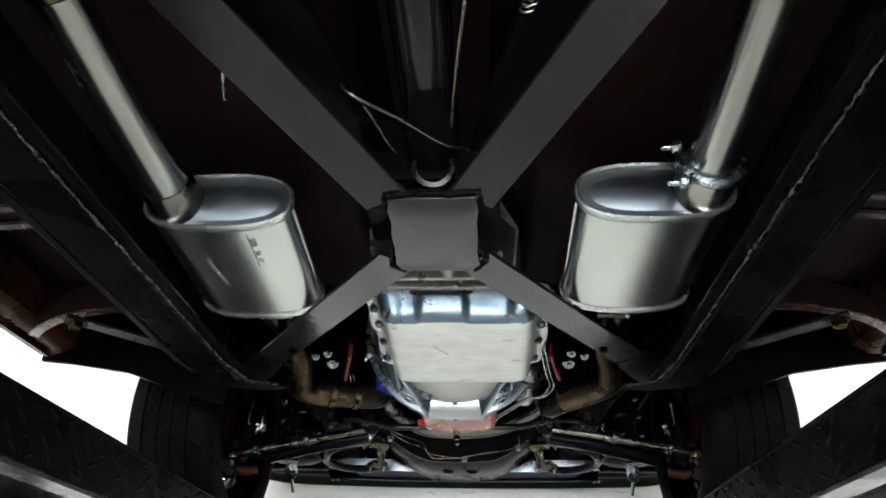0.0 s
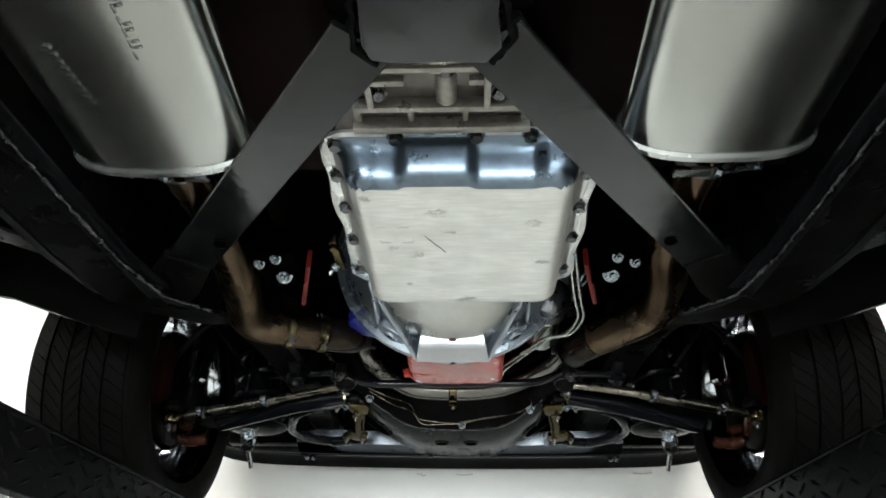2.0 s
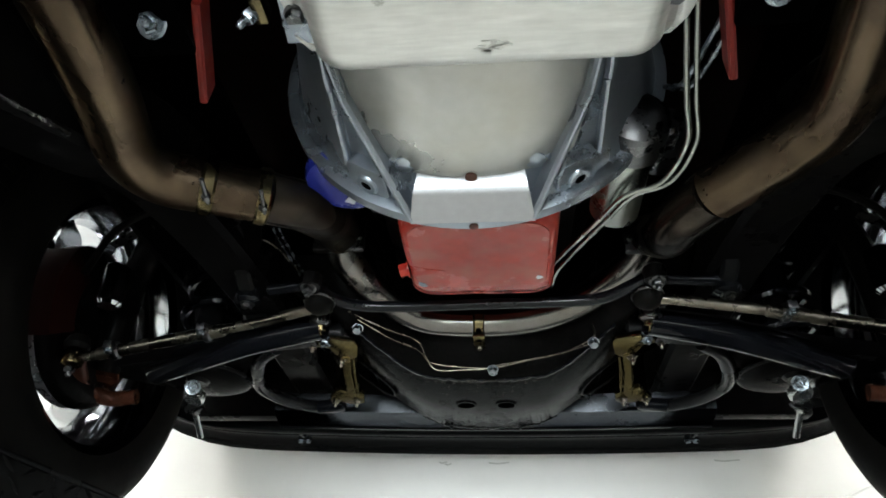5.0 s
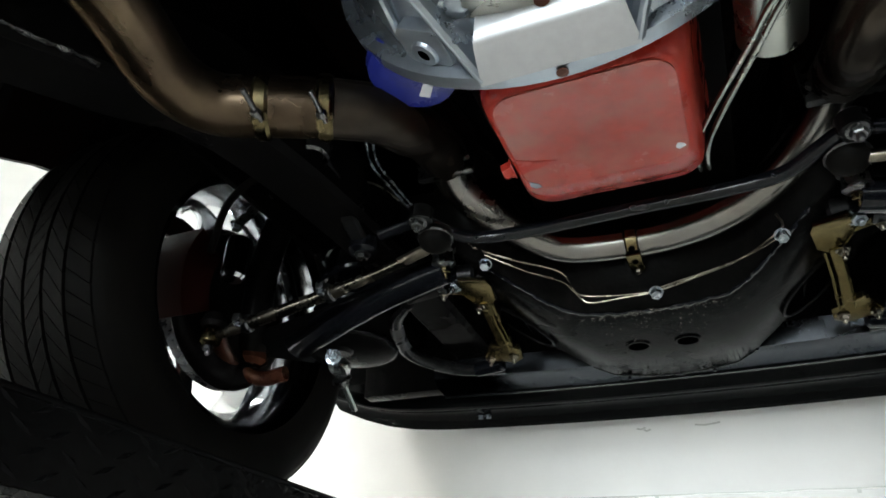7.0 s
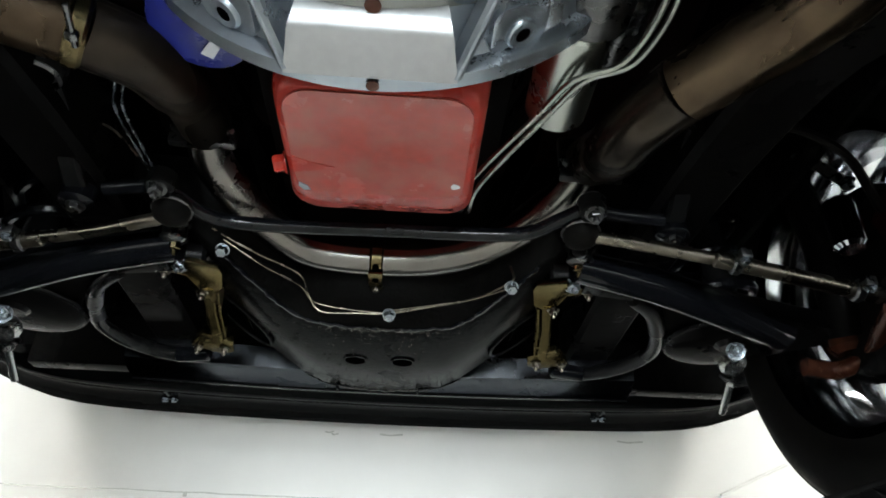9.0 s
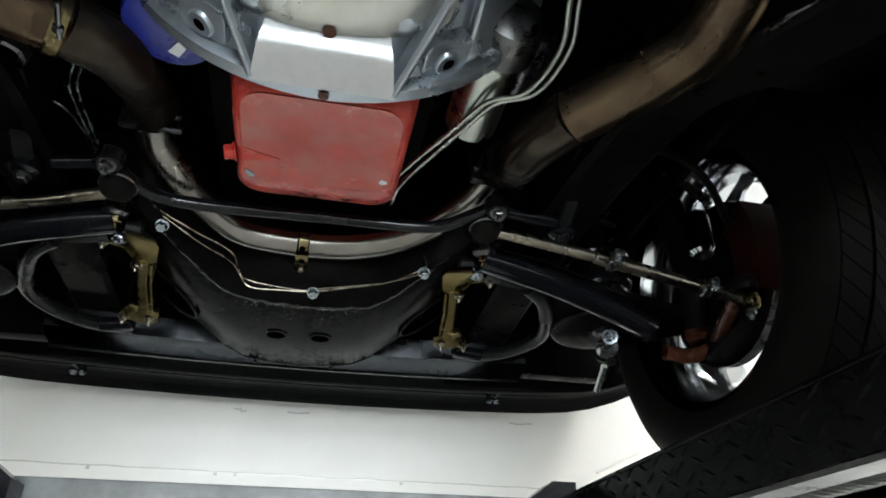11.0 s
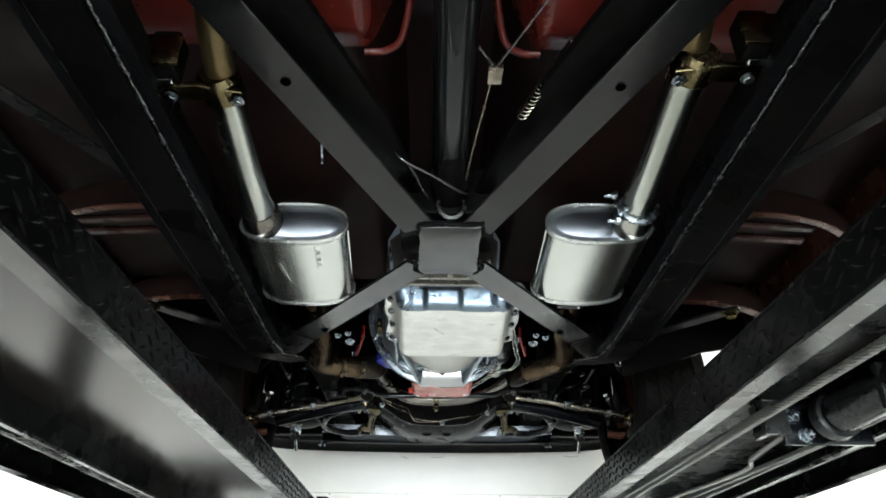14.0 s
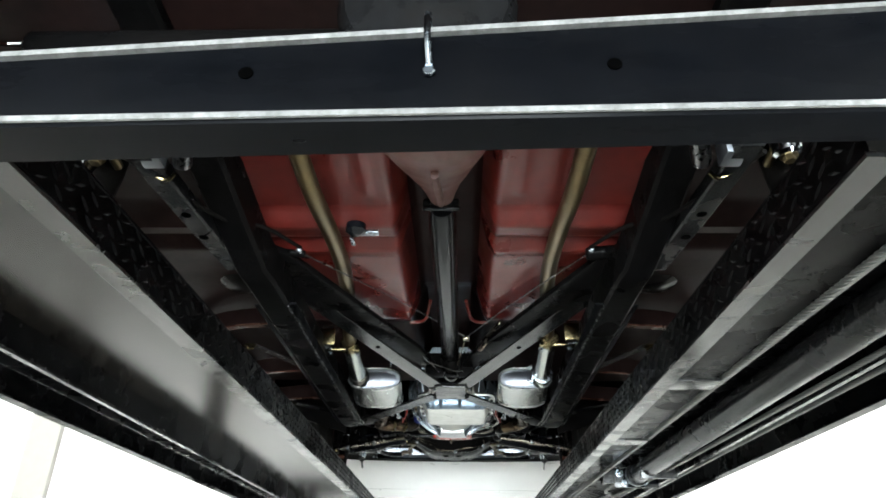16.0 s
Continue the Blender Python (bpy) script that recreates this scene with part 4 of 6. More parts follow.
part("access_cover", loft([[(-0.050, 1.686, 1.8245), (0.058, 1.686, 1.8245), (0.054, 1.682, 1.85), (-0.046, 1.682, 1.85)], [(-0.0525, 1.6905, 1.8135), (0.0605, 1.6905, 1.8135), (0.056, 1.6905, 1.85), (-0.048, 1.6905, 1.85)], [(-0.0535, 1.6935, 1.8112), (0.0615, 1.6935, 1.8112), (0.056, 1.6935, 1.85), (-0.048, 1.6935, 1.85)], [(-0.059, 1.7268, 1.8016), (0.067, 1.7268, 1.8016), (0.06, 1.7275, 1.85), (-0.052, 1.7275, 1.85)]]), PAD, bell, "bright flat pad at the flange")
for s in (-1, 1):
    part("rib", sweep([(AX + s * 0.118, 1.5265, 1.872), (AX + s * 0.108, 1.5965, 1.858), (AX + s * 0.093, 1.6415, 1.848), (AX + s * 0.06, 1.7285, 1.818)], rect(0.008, 0.034, 0.003)), ALU, bell)
    part("rib", sweep([(AX + s * 0.128, 1.5315, 1.908), (AX + s * 0.132, 1.6065, 1.896), (AX + s * 0.126, 1.7015, 1.878)], rect(0.009, 0.022, 0.003)), ALU, bell)
    tilt = Matrix.Rotation(radians(-30 * s), 4, "Y")
    ear = prism(rounded(-0.025, 0.025, -0.026, 0.016, 0.011, 5), -0.004, 0.03, 0.003, Matrix.Translation((AX + s * 0.1055, 1.713, 1.8475)) @ tilt)
    part("bolt_ear", ear, ALU, bell, "cast ear with a bolt hole")
    part("ear_ring", lathe([(0.0062, 0.0), (0.0062, 0.0042), (0.0115, 0.0042), (0.0132, 0.002), (0.0136, -0.006)], axis((AX + s * 0.1075, 1.713, 1.8448), (s * 0.5, 0, -0.866)), 20, None, 0, 2 * math.pi, False), ALU, bell, "bare seat round the hole")
    part("bolt_hole", lathe([(0, 0), (0.0064, 0), (0.0064, 0.0012)], axis((AX + s * 0.1085, 1.713, 1.8425), (s * 0.5, 0, -0.866)), 18), HOLE, bell, "dark open bolt hole")
    for a, b, w in (((0.074, 1.668, 1.842), (0.094, 1.702, 1.846), 0.006), ((0.13, 1.62, 1.888), (0.128, 1.70, 1.866), 0.007)):
        part("gusset", sweep([(AX + s * a[0], a[1], a[2]), (AX + s * b[0], b[1], b[2])], rect(w, 0.014, 0.002)), ALU, bell)
    part("cast_boss", lathe([(0.011, 0), (0.011, 0.006), (0.008, 0.008)], axis((AX + s * 0.062, 1.672, 1.84), DOWN), 16), ALU, bell)
    for k, (x, y, z) in enumerate(((0.10, 1.5345, 1.862), (0.122, 1.5365, 1.872), (0.148, 1.5385, 1.89))):
        part("bell_bolt", hexbolt((AX + s * x, y, z), DOWN, 0.006, 0.007), BOLT, bell)
part("drain_hole", lathe([(0, 0), (0.006, 0), (0.006, 0.001)], axis((0.005, 1.68, 1.8235), DOWN), 12), RUST, bell, "rusty drain hole")
part("flange_notch", lathe([(0, 0), (0.005, 0), (0.005, 0.001)], axis((0.005, 1.735, 1.8025), DOWN), 12), RUST, bell, "rusty notch")
part("pan_tongue", prism([(-0.14, 1.5215), (-0.09, 1.5215), (-0.08, 1.5465), (-0.125, 1.5415)], 1.862, 1.872, 0.002), ALU, bell)

# oil pan
op = part("oil_pan", loft([[(x, y, 1.99) for x, y in rounded(-0.105, 0.118, 1.765, 2.06, 0.03)], [(x, y, 1.93) for x, y in rounded(-0.096, 0.109, 1.767, 2.01, 0.03)], [(x, y, 1.87) for x, y in rounded(-0.088, 0.101, 1.769, 1.988, 0.03)], [(x, y, 1.848) for x, y in rounded(-0.085, 0.098, 1.77, 1.97, 0.03)], [(x, y, 1.8375) for x, y in rounded(-0.081, 0.093, 1.772, 1.943, 0.028)], [(x, y, 1.8335) for x, y in rounded(-0.076, 0.088, 1.775, 1.926, 0.026)], [(x, y, 1.833) for x, y in rounded(-0.07, 0.082, 1.78, 1.92, 0.024)]]), OILPAN, car, "red painted engine oil pan")
part("hazed_bottom", prism(rounded(-0.074, 0.086, 1.776, 1.917, 0.024), 1.8312, 1.8326), OILFLAT, op, "scuffed bottom of the oil pan with reflected haze in its colour")
part("drain_plug", hexbolt((-0.084, 1.888, 1.842), (-1, 0, -0.25), 0.009, 0.012, 0.011), OILPAN, op)
part("paint_chip", prism([(0.0785 + (0.0045 + 0.001 * math.sin(5 * a)) * math.cos(a), 1.896 + (0.004 + 0.001 * math.cos(3 * a)) * math.sin(a)) for a in [k * math.pi / 6 for k in range(12)]], 1.8306, 1.8313), WHITEP, op, "white paint chip")
part("paint_chip", prism([(-0.072, 1.902), (-0.064, 1.908), (-0.062, 1.914), (-0.068, 1.915), (-0.073, 1.909)], 1.8306, 1.8313), ALU, op, "bare metal chip")
part("dent", prism([(-0.0745, 1.862), (-0.06, 1.869), (-0.036, 1.876), (-0.055, 1.882), (-0.0745, 1.886)], 1.8306, 1.8313), OILPAN, op, "darker dented corner")
# oil filter and starter
of = part("oil_filter", lathe([(0.03, 0), (0.043, 0.003), (0.047, 0.012), (0.047, 0.09), (0.04, 0.1)], axis((-0.145, 1.768, 1.882), (0.05, 0.06, 1)), 28), BLUE, car, "blue spin-on oil filter")
part("printed_mark", prism([(0.0, 0.0), (0.014, -0.004), (0.018, 0.006), (0.0, 0.01)], -0.0012, 0.0006, 0, axis((-0.13, 1.783, 1.8785), (0.05, 0.06, 1))), WHITEP, of, "pale printed mark")
st = part("starter", lathe([(0.026, 0), (0.03, 0.004), (0.03, 0.108), (0.024, 0.112)], axis((0.172, 1.752, 1.91), (0.0, 1, -0.04)), 26), SILVER, car, "silver starter motor")
part("starter_nose", lathe([(0.02, 0), (0.036, 0.01), (0.04, 0.05)], axis((0.18, 1.70, 1.92), (-0.1, 1, 0)), 22), DARKBOLT, st)
part("solenoid", rod((0.225, 1.76, 1.96), (0.225, 1.84, 1.955), 0.022, 20), DARKBOLT, st)

# engine
en = part("engine_block", loft([[(x, 1.80, z) for x, z in ((-0.14, 1.985), (0.14, 1.985), (0.22, 2.1), (0.24, 2.35), (-0.24, 2.35), (-0.22, 2.1))], [(x, 2.42, z) for x, z in ((-0.14, 1.99), (0.14, 1.99), (0.22, 2.1), (0.24, 2.35), (-0.24, 2.35), (-0.22, 2.1))]]), BLACK, car, "dark engine block above the oil pan")
part("crank_pulley", rod((0, 2.44, 2.0), (0, 2.47, 2.0), 0.08, 24), GLOSS, en)
for s in (-1, 1):
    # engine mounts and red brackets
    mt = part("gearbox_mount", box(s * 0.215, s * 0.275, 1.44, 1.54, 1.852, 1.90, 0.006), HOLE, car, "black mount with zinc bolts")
    part("mount_bolt", hexbolt((0.24 * s, 1.505, 1.852), (0, -0.75, -0.66), 0.0095, 0.01, 0.0125, 0.004), BOLT, mt, "large zinc bolt")
    part("mount_bolt", hexbolt((0.24 * s, 1.452, 1.8505), (0, -0.75, -0.66), 0.0065, 0.008, 0.0085, 0.004), BOLT, mt)
    part("mount_bolt", hexbolt((0.267 * s, 1.466, 1.8505), (0, -0.75, -0.66), 0.0065, 0.008, 0.0085, 0.004), BOLT, mt)
    part("red_bracket", sweep([(0.205 * s, 1.50, 1.878), (0.229 * s, 1.588, 1.858)], rect(0.007, 0.034, 0.002)), REDBRK, mt, "bright red steel bracket")


# ---- front suspension ----
SEC = ((0.36, 2.12, 2.36, 1.955, 1.99), (0.29, 2.095, 2.35, 1.915, 1.975), (0.24, 2.085, 2.345, 1.885, 1.965), (0.20, 2.10, 2.365, 1.862, 1.958), (0.165, 2.155, 2.42, 1.848, 1.952), (0.13, 2.21, 2.475, 1.838, 1.947), (0.10, 2.236, 2.507, 1.8325, 1.944), (0.05, 2.247, 2.522, 1.8305, 1.942))
ring = [(-x, a, b, z, h) for x, a, b, z, h in SEC] + [(0.0, 2.25, 2.526, 1.83, 1.942)] + [(x, a, b, z, h) for x, a, b, z, h in SEC[::-1]]
xm = part("crossmember", loft([[(x, a, z + 0.0045), (x, a + 0.008, z), (x, (a + b) / 2, z - 0.001), (x, b - 0.012, z - 0.0005), (x, b, z + 0.004), (x, b - 0.02, h), (x, a - 0.03, h)] for x, a, b, z, h in ring]), MEMBER, car, "black pressed-steel front crossmember with road grime", 60)
part("edge_seam", weld([(x, a + 0.003, z + 0.001) for x, a, b, z, h in ring if abs(x) < 0.21], 0.0028, 9), GLOSS, xm, "rough flange seam")
part("front_seam", weld([(x, b - 0.003, z + 0.001) for x, a, b, z, h in ring if abs(x) < 0.14], 0.0025, 10), GLOSS, xm)
for x, y in ((-0.078, 2.527), (0.062, 2.53)):
    part("seam_drop", hexbolt((x, y - 0.012, 1.832), DOWN, 0.003, 0.006), GLOSS, xm)
for x in (-0.04, 0.034):
    part("hole_rim", lathe([(0.0155, 0), (0.0185, 0), (0.019, 0.002), (0.0155, 0.002)], axis((x, 2.372, 1.8288), (0, 0, -1)), 22, None, 0, 2 * math.pi, False), MEMBER, xm)
    part("hole", lathe([(0, 0), (0.0155, 0), (0.0155, 0.0014)], axis((x, 2.372, 1.8291), (0, 0, -1)), 22), HOLE, xm, "dark round hole")
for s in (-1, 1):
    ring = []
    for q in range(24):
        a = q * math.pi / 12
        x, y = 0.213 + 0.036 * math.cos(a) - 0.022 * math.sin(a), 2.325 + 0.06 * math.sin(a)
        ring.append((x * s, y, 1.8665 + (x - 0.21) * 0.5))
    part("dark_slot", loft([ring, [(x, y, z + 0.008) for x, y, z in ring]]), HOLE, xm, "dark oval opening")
    part("slot_rim", tube(ring + ring[:1], 0.003, 6, 0), MEMBER, xm)
# Small metallic specks put the glints on the grimy crossmember.
rnd = random.Random(21)
vs, fs = [], []
for _ in range(420):
    x = rnd.gauss(0, 0.06)
    y = rnd.choice((2.252, 2.252, rnd.uniform(2.25, 2.5), rnd.uniform(2.25, 2.38), 2.512)) + rnd.gauss(0, 0.004)
    if abs(x) > 0.125 or not 2.248 < y < 2.515:
        continue
    z = 1.8292 + max(0, abs(x) - 0.095) * 0.2
    r = rnd.uniform(0.0006, 0.0019)
    k = len(vs)
    vs += [(x + r * rnd.uniform(0.6, 1.3), y, z + 0.001), (x - r, y + r * rnd.uniform(0.6, 1.3), z + 0.001), (x - r * 0.6, y - r, z + 0.001), (x, y, z - r)]
    fs += [(k, k + 1, k + 3), (k + 1, k + 2, k + 3), (k + 2, k, k + 3)]
me = bpy.data.meshes.new("glint_specks")
me.from_pydata(vs, [], fs)
bm = bmesh.new()
bm.from_mesh(me)
bpy.data.meshes.remove(me)
ob = part("glint_specks", bm, GLINT, xm, "bright specks standing for glints on the road grime")
ob["kind"] = "stuff"
rs = part("radiator_support", loft([[(x, 2.52 + b, 1.90), (x, 2.526 + b, 1.864), (x, 2.55 + b, 1.852), (x, 2.578 + b, 1.848), (x, 2.584 + b, 1.90)] for x, b in ((-0.45, -0.02), (-0.2, 0.0), (0.0, 0.005), (0.2, 0.0), (0.45, -0.02))]), GREYB, car, "satin grey radiator support")
part("support_lip", tube([(-0.45, 2.562, 1.845), (-0.2, 2.581, 1.845), (0.0, 2.586, 1.845), (0.2, 2.581, 1.845), (0.45, 2.562, 1.845)], 0.0025, 8), BRACE, rs, "bright front lip")

# steering
cl = part("centre_link", tube([(-0.31, 2.015, 1.885), (-0.248, 2.006, 1.885), (-0.216, 2.042, 1.881), (-0.183, 2.062, 1.88), (-0.118, 2.067, 1.88), (0.025, 2.062, 1.88), (0.127, 2.06, 1.88), (0.179, 2.05, 1.88), (0.212, 2.02, 1.882), (0.238, 2.002, 1.885), (0.277, 2.008, 1.885), (0.33, 2.012, 1.885)], 0.0088, 16, 8), GLOSS, car, "glossy black steering centre link")
for s in (-1, 1):
    dy = -0.02 * s
    x0 = 0.243 * s
    part("link_boss", lathe([(0.013, 0), (0.0165, 0.004), (0.0165, 0.024), (0.013, 0.028)], axis((x0, 1.996, 1.872), (0, 0.1, 1)), 20), SATIN, cl)
    part("link_nut", hexbolt((x0, 1.99, 1.873), (0, -0.25, -1), 0.0085, 0.009, 0.0115, 0.004), DARKBOLT, cl)
    part("rubber_boot", lathe([(0.012, 0), (0.021, 0.004), (0.0225, 0.012), (0.02, 0.022), (0.0125, 0.028), (0.005, 0.03)], axis((0.236 * s, 2.03, 1.882), (0, -0.15, -1)), 22), RUBBER, cl, "black rubber joint boot")
    part("boot_band", lathe([(0.0225, 0), (0.0235, 0.001), (0.0235, 0.0025), (0.0225, 0.0035)], axis((0.236 * s, 2.028, 1.871), (0, -0.15, -1)), 22), DARKBOLT, cl)
    # tie rod with its threaded sleeve
    tr = part("tie_rod", tube([(0.24 * s, 2.032 + dy * 0.3, 1.866), (0.275 * s, 2.036 + dy * 0.5, 1.862), (0.33 * s, 2.046 + dy * 0.8, 1.856), (0.43 * s, 2.05 + dy, 1.84), (0.55 * s, 2.05 + dy, 1.816), (0.62 * s, 2.052 + dy, 1.803)], 0.0078, 14, 5), DULL, car, "weathered steel tie rod")
    a, b = Vector((0.39 * s, 2.049 + dy, 1.8465)), Vector((0.585 * s, 2.051 + dy, 1.8095))
    part("adjuster_sleeve", rod(a, b, 0.0098, 16), DULL, tr, "threaded adjuster sleeve")
    for f in (0.14, 0.85):
        c = a.lerp(b, f)
        u = (b - a).normalized()
        part("sleeve_clamp", rod(c - u * 0.006, c + u * 0.006, 0.0135, 18), DARKBOLT, tr, "dark sleeve clamp")
        part("clamp_lug", box(-0.0065, 0.0065, -0.028, -0.012, -0.006, 0.006, 0.002, Matrix.Translation(c)), DARKBOLT, tr)
        part("clamp_bolt", hexbolt(c + Vector((0, -0.021, -0.006)), DOWN, 0.0055, 0.006, 0.007), BOLT, tr)
    part("rod_end", lathe([(0.009, 0), (0.0155, 0.004), (0.017, 0.014), (0.015, 0.024), (0.01, 0.03)], axis((0.622 * s, 2.052 + dy, 1.79), (0, 0, 1)), 18), BRASS, tr)
    part("rod_end_nut", hexbolt((0.622 * s, 2.052 + dy, 1.79), DOWN, 0.008, 0.008, 0, 0.005), DARKBOLT, tr)
    part("end_boot", lathe([(0.017, 0), (0.02, 0.008), (0.015, 0.02), (0.01, 0.024)], axis((0.622 * s, 2.052 + dy, 1.818), (0, 0, 1)), 18), RUBBER, tr)
    part("steering_arm", tube([(0.60 * s, 2.235, 1.80), (0.645 * s, 2.228, 1.795), (0.662 * s, 2.18, 1.80), (0.645 * s, 2.12, 1.81), (0.624 * s, 2.06 + dy, 1.826)], 0.0135, 14), RUST, car, "rust-brown forged steering arm")
    # idler and pitman arms
    ia = part("idler_arm", sweep(spline([(0.333 * s, 1.882, 1.93), (0.338 * s, 1.94, 1.918), (0.345 * s, 1.99, 1.90), (0.349 * s, 2.035, 1.888)], 5), rect(0.024, 0.012, 0.004)), SATIN, car, "black forged idler arm")
    part("pivot", lathe([(0.02, 0), (0.023, 0.004), (0.023, 0.06), (0.02, 0.064)], axis((0.333 * s, 1.876, 1.922), (0, 0, 1)), 22), SATIN, ia)
    part("pivot_ring", lathe([(0.0135, 0), (0.019, 0), (0.0215, 0.003), (0.019, 0.006)], axis((0.333 * s, 1.875, 1.9215), DOWN), 24, None, 0, 2 * math.pi, False), DARKBOLT, ia, "grey pivot washer")
    part("pivot_bore", lathe([(0, 0), (0.0135, 0), (0.0135, 0.001)], axis((0.333 * s, 1.875, 1.9205), DOWN), 18), HOLE, ia)
    part("link_end", lathe([(0.014, 0), (0.0205, 0.004), (0.0205, 0.022), (0.014, 0.026)], axis((0.349 * s, 2.037, 1.874), (0, 0, 1)), 22), GLOSS, ia)
    part("link_end_nut", hexbolt((0.349 * s, 2.037, 1.874), DOWN, 0.0085, 0.008, 0.011), DARKBOLT, ia)
    # lower control arm
    ca = part("lower_arm", loft([
        [(0.25 * s, 2.10, 1.865), (0.25 * s, 2.10, 1.89), (0.26 * s, 2.15, 1.89), (0.26 * s, 2.15, 1.868)],
        [(0.36 * s, 2.125, 1.862), (0.36 * s, 2.125, 1.885), (0.38 * s, 2.19, 1.885), (0.38 * s, 2.19, 1.866)],
        [(0.47 * s, 2.15, 1.842), (0.47 * s, 2.15, 1.868), (0.46 * s, 2.33, 1.872), (0.46 * s, 2.33, 1.85)],
        [(0.57 * s, 2.17, 1.836), (0.57 * s, 2.17, 1.862), (0.57 * s, 2.32, 1.866), (0.57 * s, 2.32, 1.843)],
        [(0.65 * s, 2.19, 1.835), (0.65 * s, 2.19, 1.86), (0.65 * s, 2.24, 1.86), (0.65 * s, 2.24, 1.838)]][::s]), BLACK, car, "black pressed lower control arm")
    part("arm_tube", tube([(0.245 * s, 2.093, 1.86), (0.30 * s, 2.108, 1.858), (0.37 * s, 2.13, 1.855), (0.45 * s, 2.16, 1.848), (0.56 * s, 2.205, 1.838)], 0.0195, 20, 6, scales=[1 + 0.35 * i / 24 for i in range(25)]), GLOSS, ca, "glossy black front tube of the arm")
    part("tube_gusset", prism([(0.262 * s, 2.114), (0.33 * s, 2.146), (0.335 * s, 2.152), (0.262 * s, 2.138)][::s], 1.846, 1.852, 0.0015), SATIN, ca, "thin steel gusset beside the tube")
    part("arm_strut", tube([(0.335 * s, 2.15, 1.85), (0.375 * s, 2.195, 1.85), (0.404 * s, 2.262, 1.85), (0.418 * s, 2.33, 1.85), (0.398 * s, 2.395, 1.85), (0.352 * s, 2.445, 1.852), (0.29 * s, 2.465, 1.856)], 0.0115, 14, 7), SATIN, ca, "curved black arm")
    part("spring_seat", lathe([(0.03, 0.03), (0.06, 0.022), (0.076, 0.004), (0.078, 0.0), (0.07, -0.006), (0.045, -0.010), (0.02, -0.012)], axis((0.50 * s, 2.268, 1.842), (0, 0, 1)), 34), BLACK, ca, "black round spring pocket")
    part("pocket_lip", lathe([(0.077, 0), (0.081, 0.001), (0.082, 0.004), (0.078, 0.006)], axis((0.50 * s, 2.268, 1.84), (0, 0, 1)), 34, None, 0, 2 * math.pi, False), SATIN, ca, "worn rim of the spring pocket")
    part("bush", rod((0.222 * s, 2.135, 1.868), (0.262 * s, 2.125, 1.866), 0.02, 20), SATIN, ca)
    part("bush_bolt", hexbolt((0.247 * s, 2.121, 1.85), (0.1 * s, -0.4, -1), 0.009, 0.009, 0.0125, 0.004), BOLT, ca, "zinc pivot bolt")
    nb = part("pivot_sleeve", lathe([(0.018, 0), (0.018, 0.006), (0.0145, 0.008), (0.0145, 0.018), (0.0165, 0.02), (0.0165, 0.024), (0.012, 0.028)], axis((0.248 * s, 2.078, 1.886), (0, 0.25, -1)), 22), DARKBOLT, ca, "stacked washers and castle nut")
    part("castle_nut", hexbolt((0.248 * s, 2.086, 1.86), (0, 0.25, -1), 0.009, 0.009, 0, 0.006), BRASS, nb)
    part("rear_bush", rod((0.283 * s, 2.438, 1.852), (0.34 * s, 2.446, 1.85), 0.0125, 18), GLOSS, ca, "satin pivot sleeve")
    # gold bracket and bolts
    plate = [(0.249 * s, 2.128), (0.236 * s, 2.106), (0.20 * s, 2.12), (0.198 * s, 2.135), (0.207 * s, 2.178), (0.222 * s, 2.192), (0.238 * s, 2.18)]
    br = part("arm_bracket", prism(plate[::-s], 1.845, 1.853, 0.002), BRASS, car, "gold-plated pivot bracket")
    part("bracket_ear", prism([(0.238 * s, 2.125), (0.275 * s, 2.128), (0.285 * s, 2.142), (0.262 * s, 2.156), (0.236 * s, 2.168)][::s], 1.853, 1.859, 0.0015), BRASS, br)
    part("bracket_leg", sweep([(0.226 * s, 2.182, 1.85), (0.24 * s, 2.26, 1.85), (0.256 * s, 2.372, 1.851)], rect(0.019, 0.012, 0.004), scales=[1.0, 0.85, 1.1]), BRASS, br)
    part("leg_flange", sweep([(0.216 * s, 2.19, 1.858), (0.229 * s, 2.265, 1.858), (0.243 * s, 2.37, 1.859)], rect(0.004, 0.026, 0.001)), BRASS, br)
    part("bracket_foot", prism([(0.232 * s, 2.37), (0.27 * s, 2.338), (0.286 * s, 2.36), (0.302 * s, 2.392), (0.288 * s, 2.41), (0.256 * s, 2.424), (0.238 * s, 2.41)][::s], 1.846, 1.857, 0.003), BRASS, br)
    for q in ((0.235 * s, 2.186, 1.844), (0.249 * s, 2.392, 1.845), (0.291 * s, 2.392, 1.846), (0.272 * s, 2.142, 1.852)):
        part("bolt", hexbolt(q, DOWN, 0.0062, 0.007, 0.0085, 0.004), DULL, br, "dull zinc bolt")
    # shock absorber foot
    sh = part("shock_absorber", rod((0.503 * s, 2.245, 1.826), (0.50 * s, 2.235, 2.25), 0.024, 20), SATIN, car, "shock absorber with a pale lower bush")
    part("lower_bush", lathe([(0.011, 0), (0.0175, 0.002), (0.0195, 0.009), (0.0175, 0.018), (0.011, 0.02)], axis((0.505 * s, 2.243, 1.796), (-0.25 * s, 0.55, 1)), 22), RIM, sh, "pale rubber bush")
    part("cross_pin", rod((0.500 * s, 2.232, 1.802), (0.484 * s, 2.196, 1.803), 0.0055, 10), BOLT, sh)
    part("pin_nut", hexbolt((0.486 * s, 2.20, 1.803), (-0.4 * s, -0.9, -0.1), 0.009, 0.009, 0.0125, 0.004), BOLT, sh, "zinc nut")
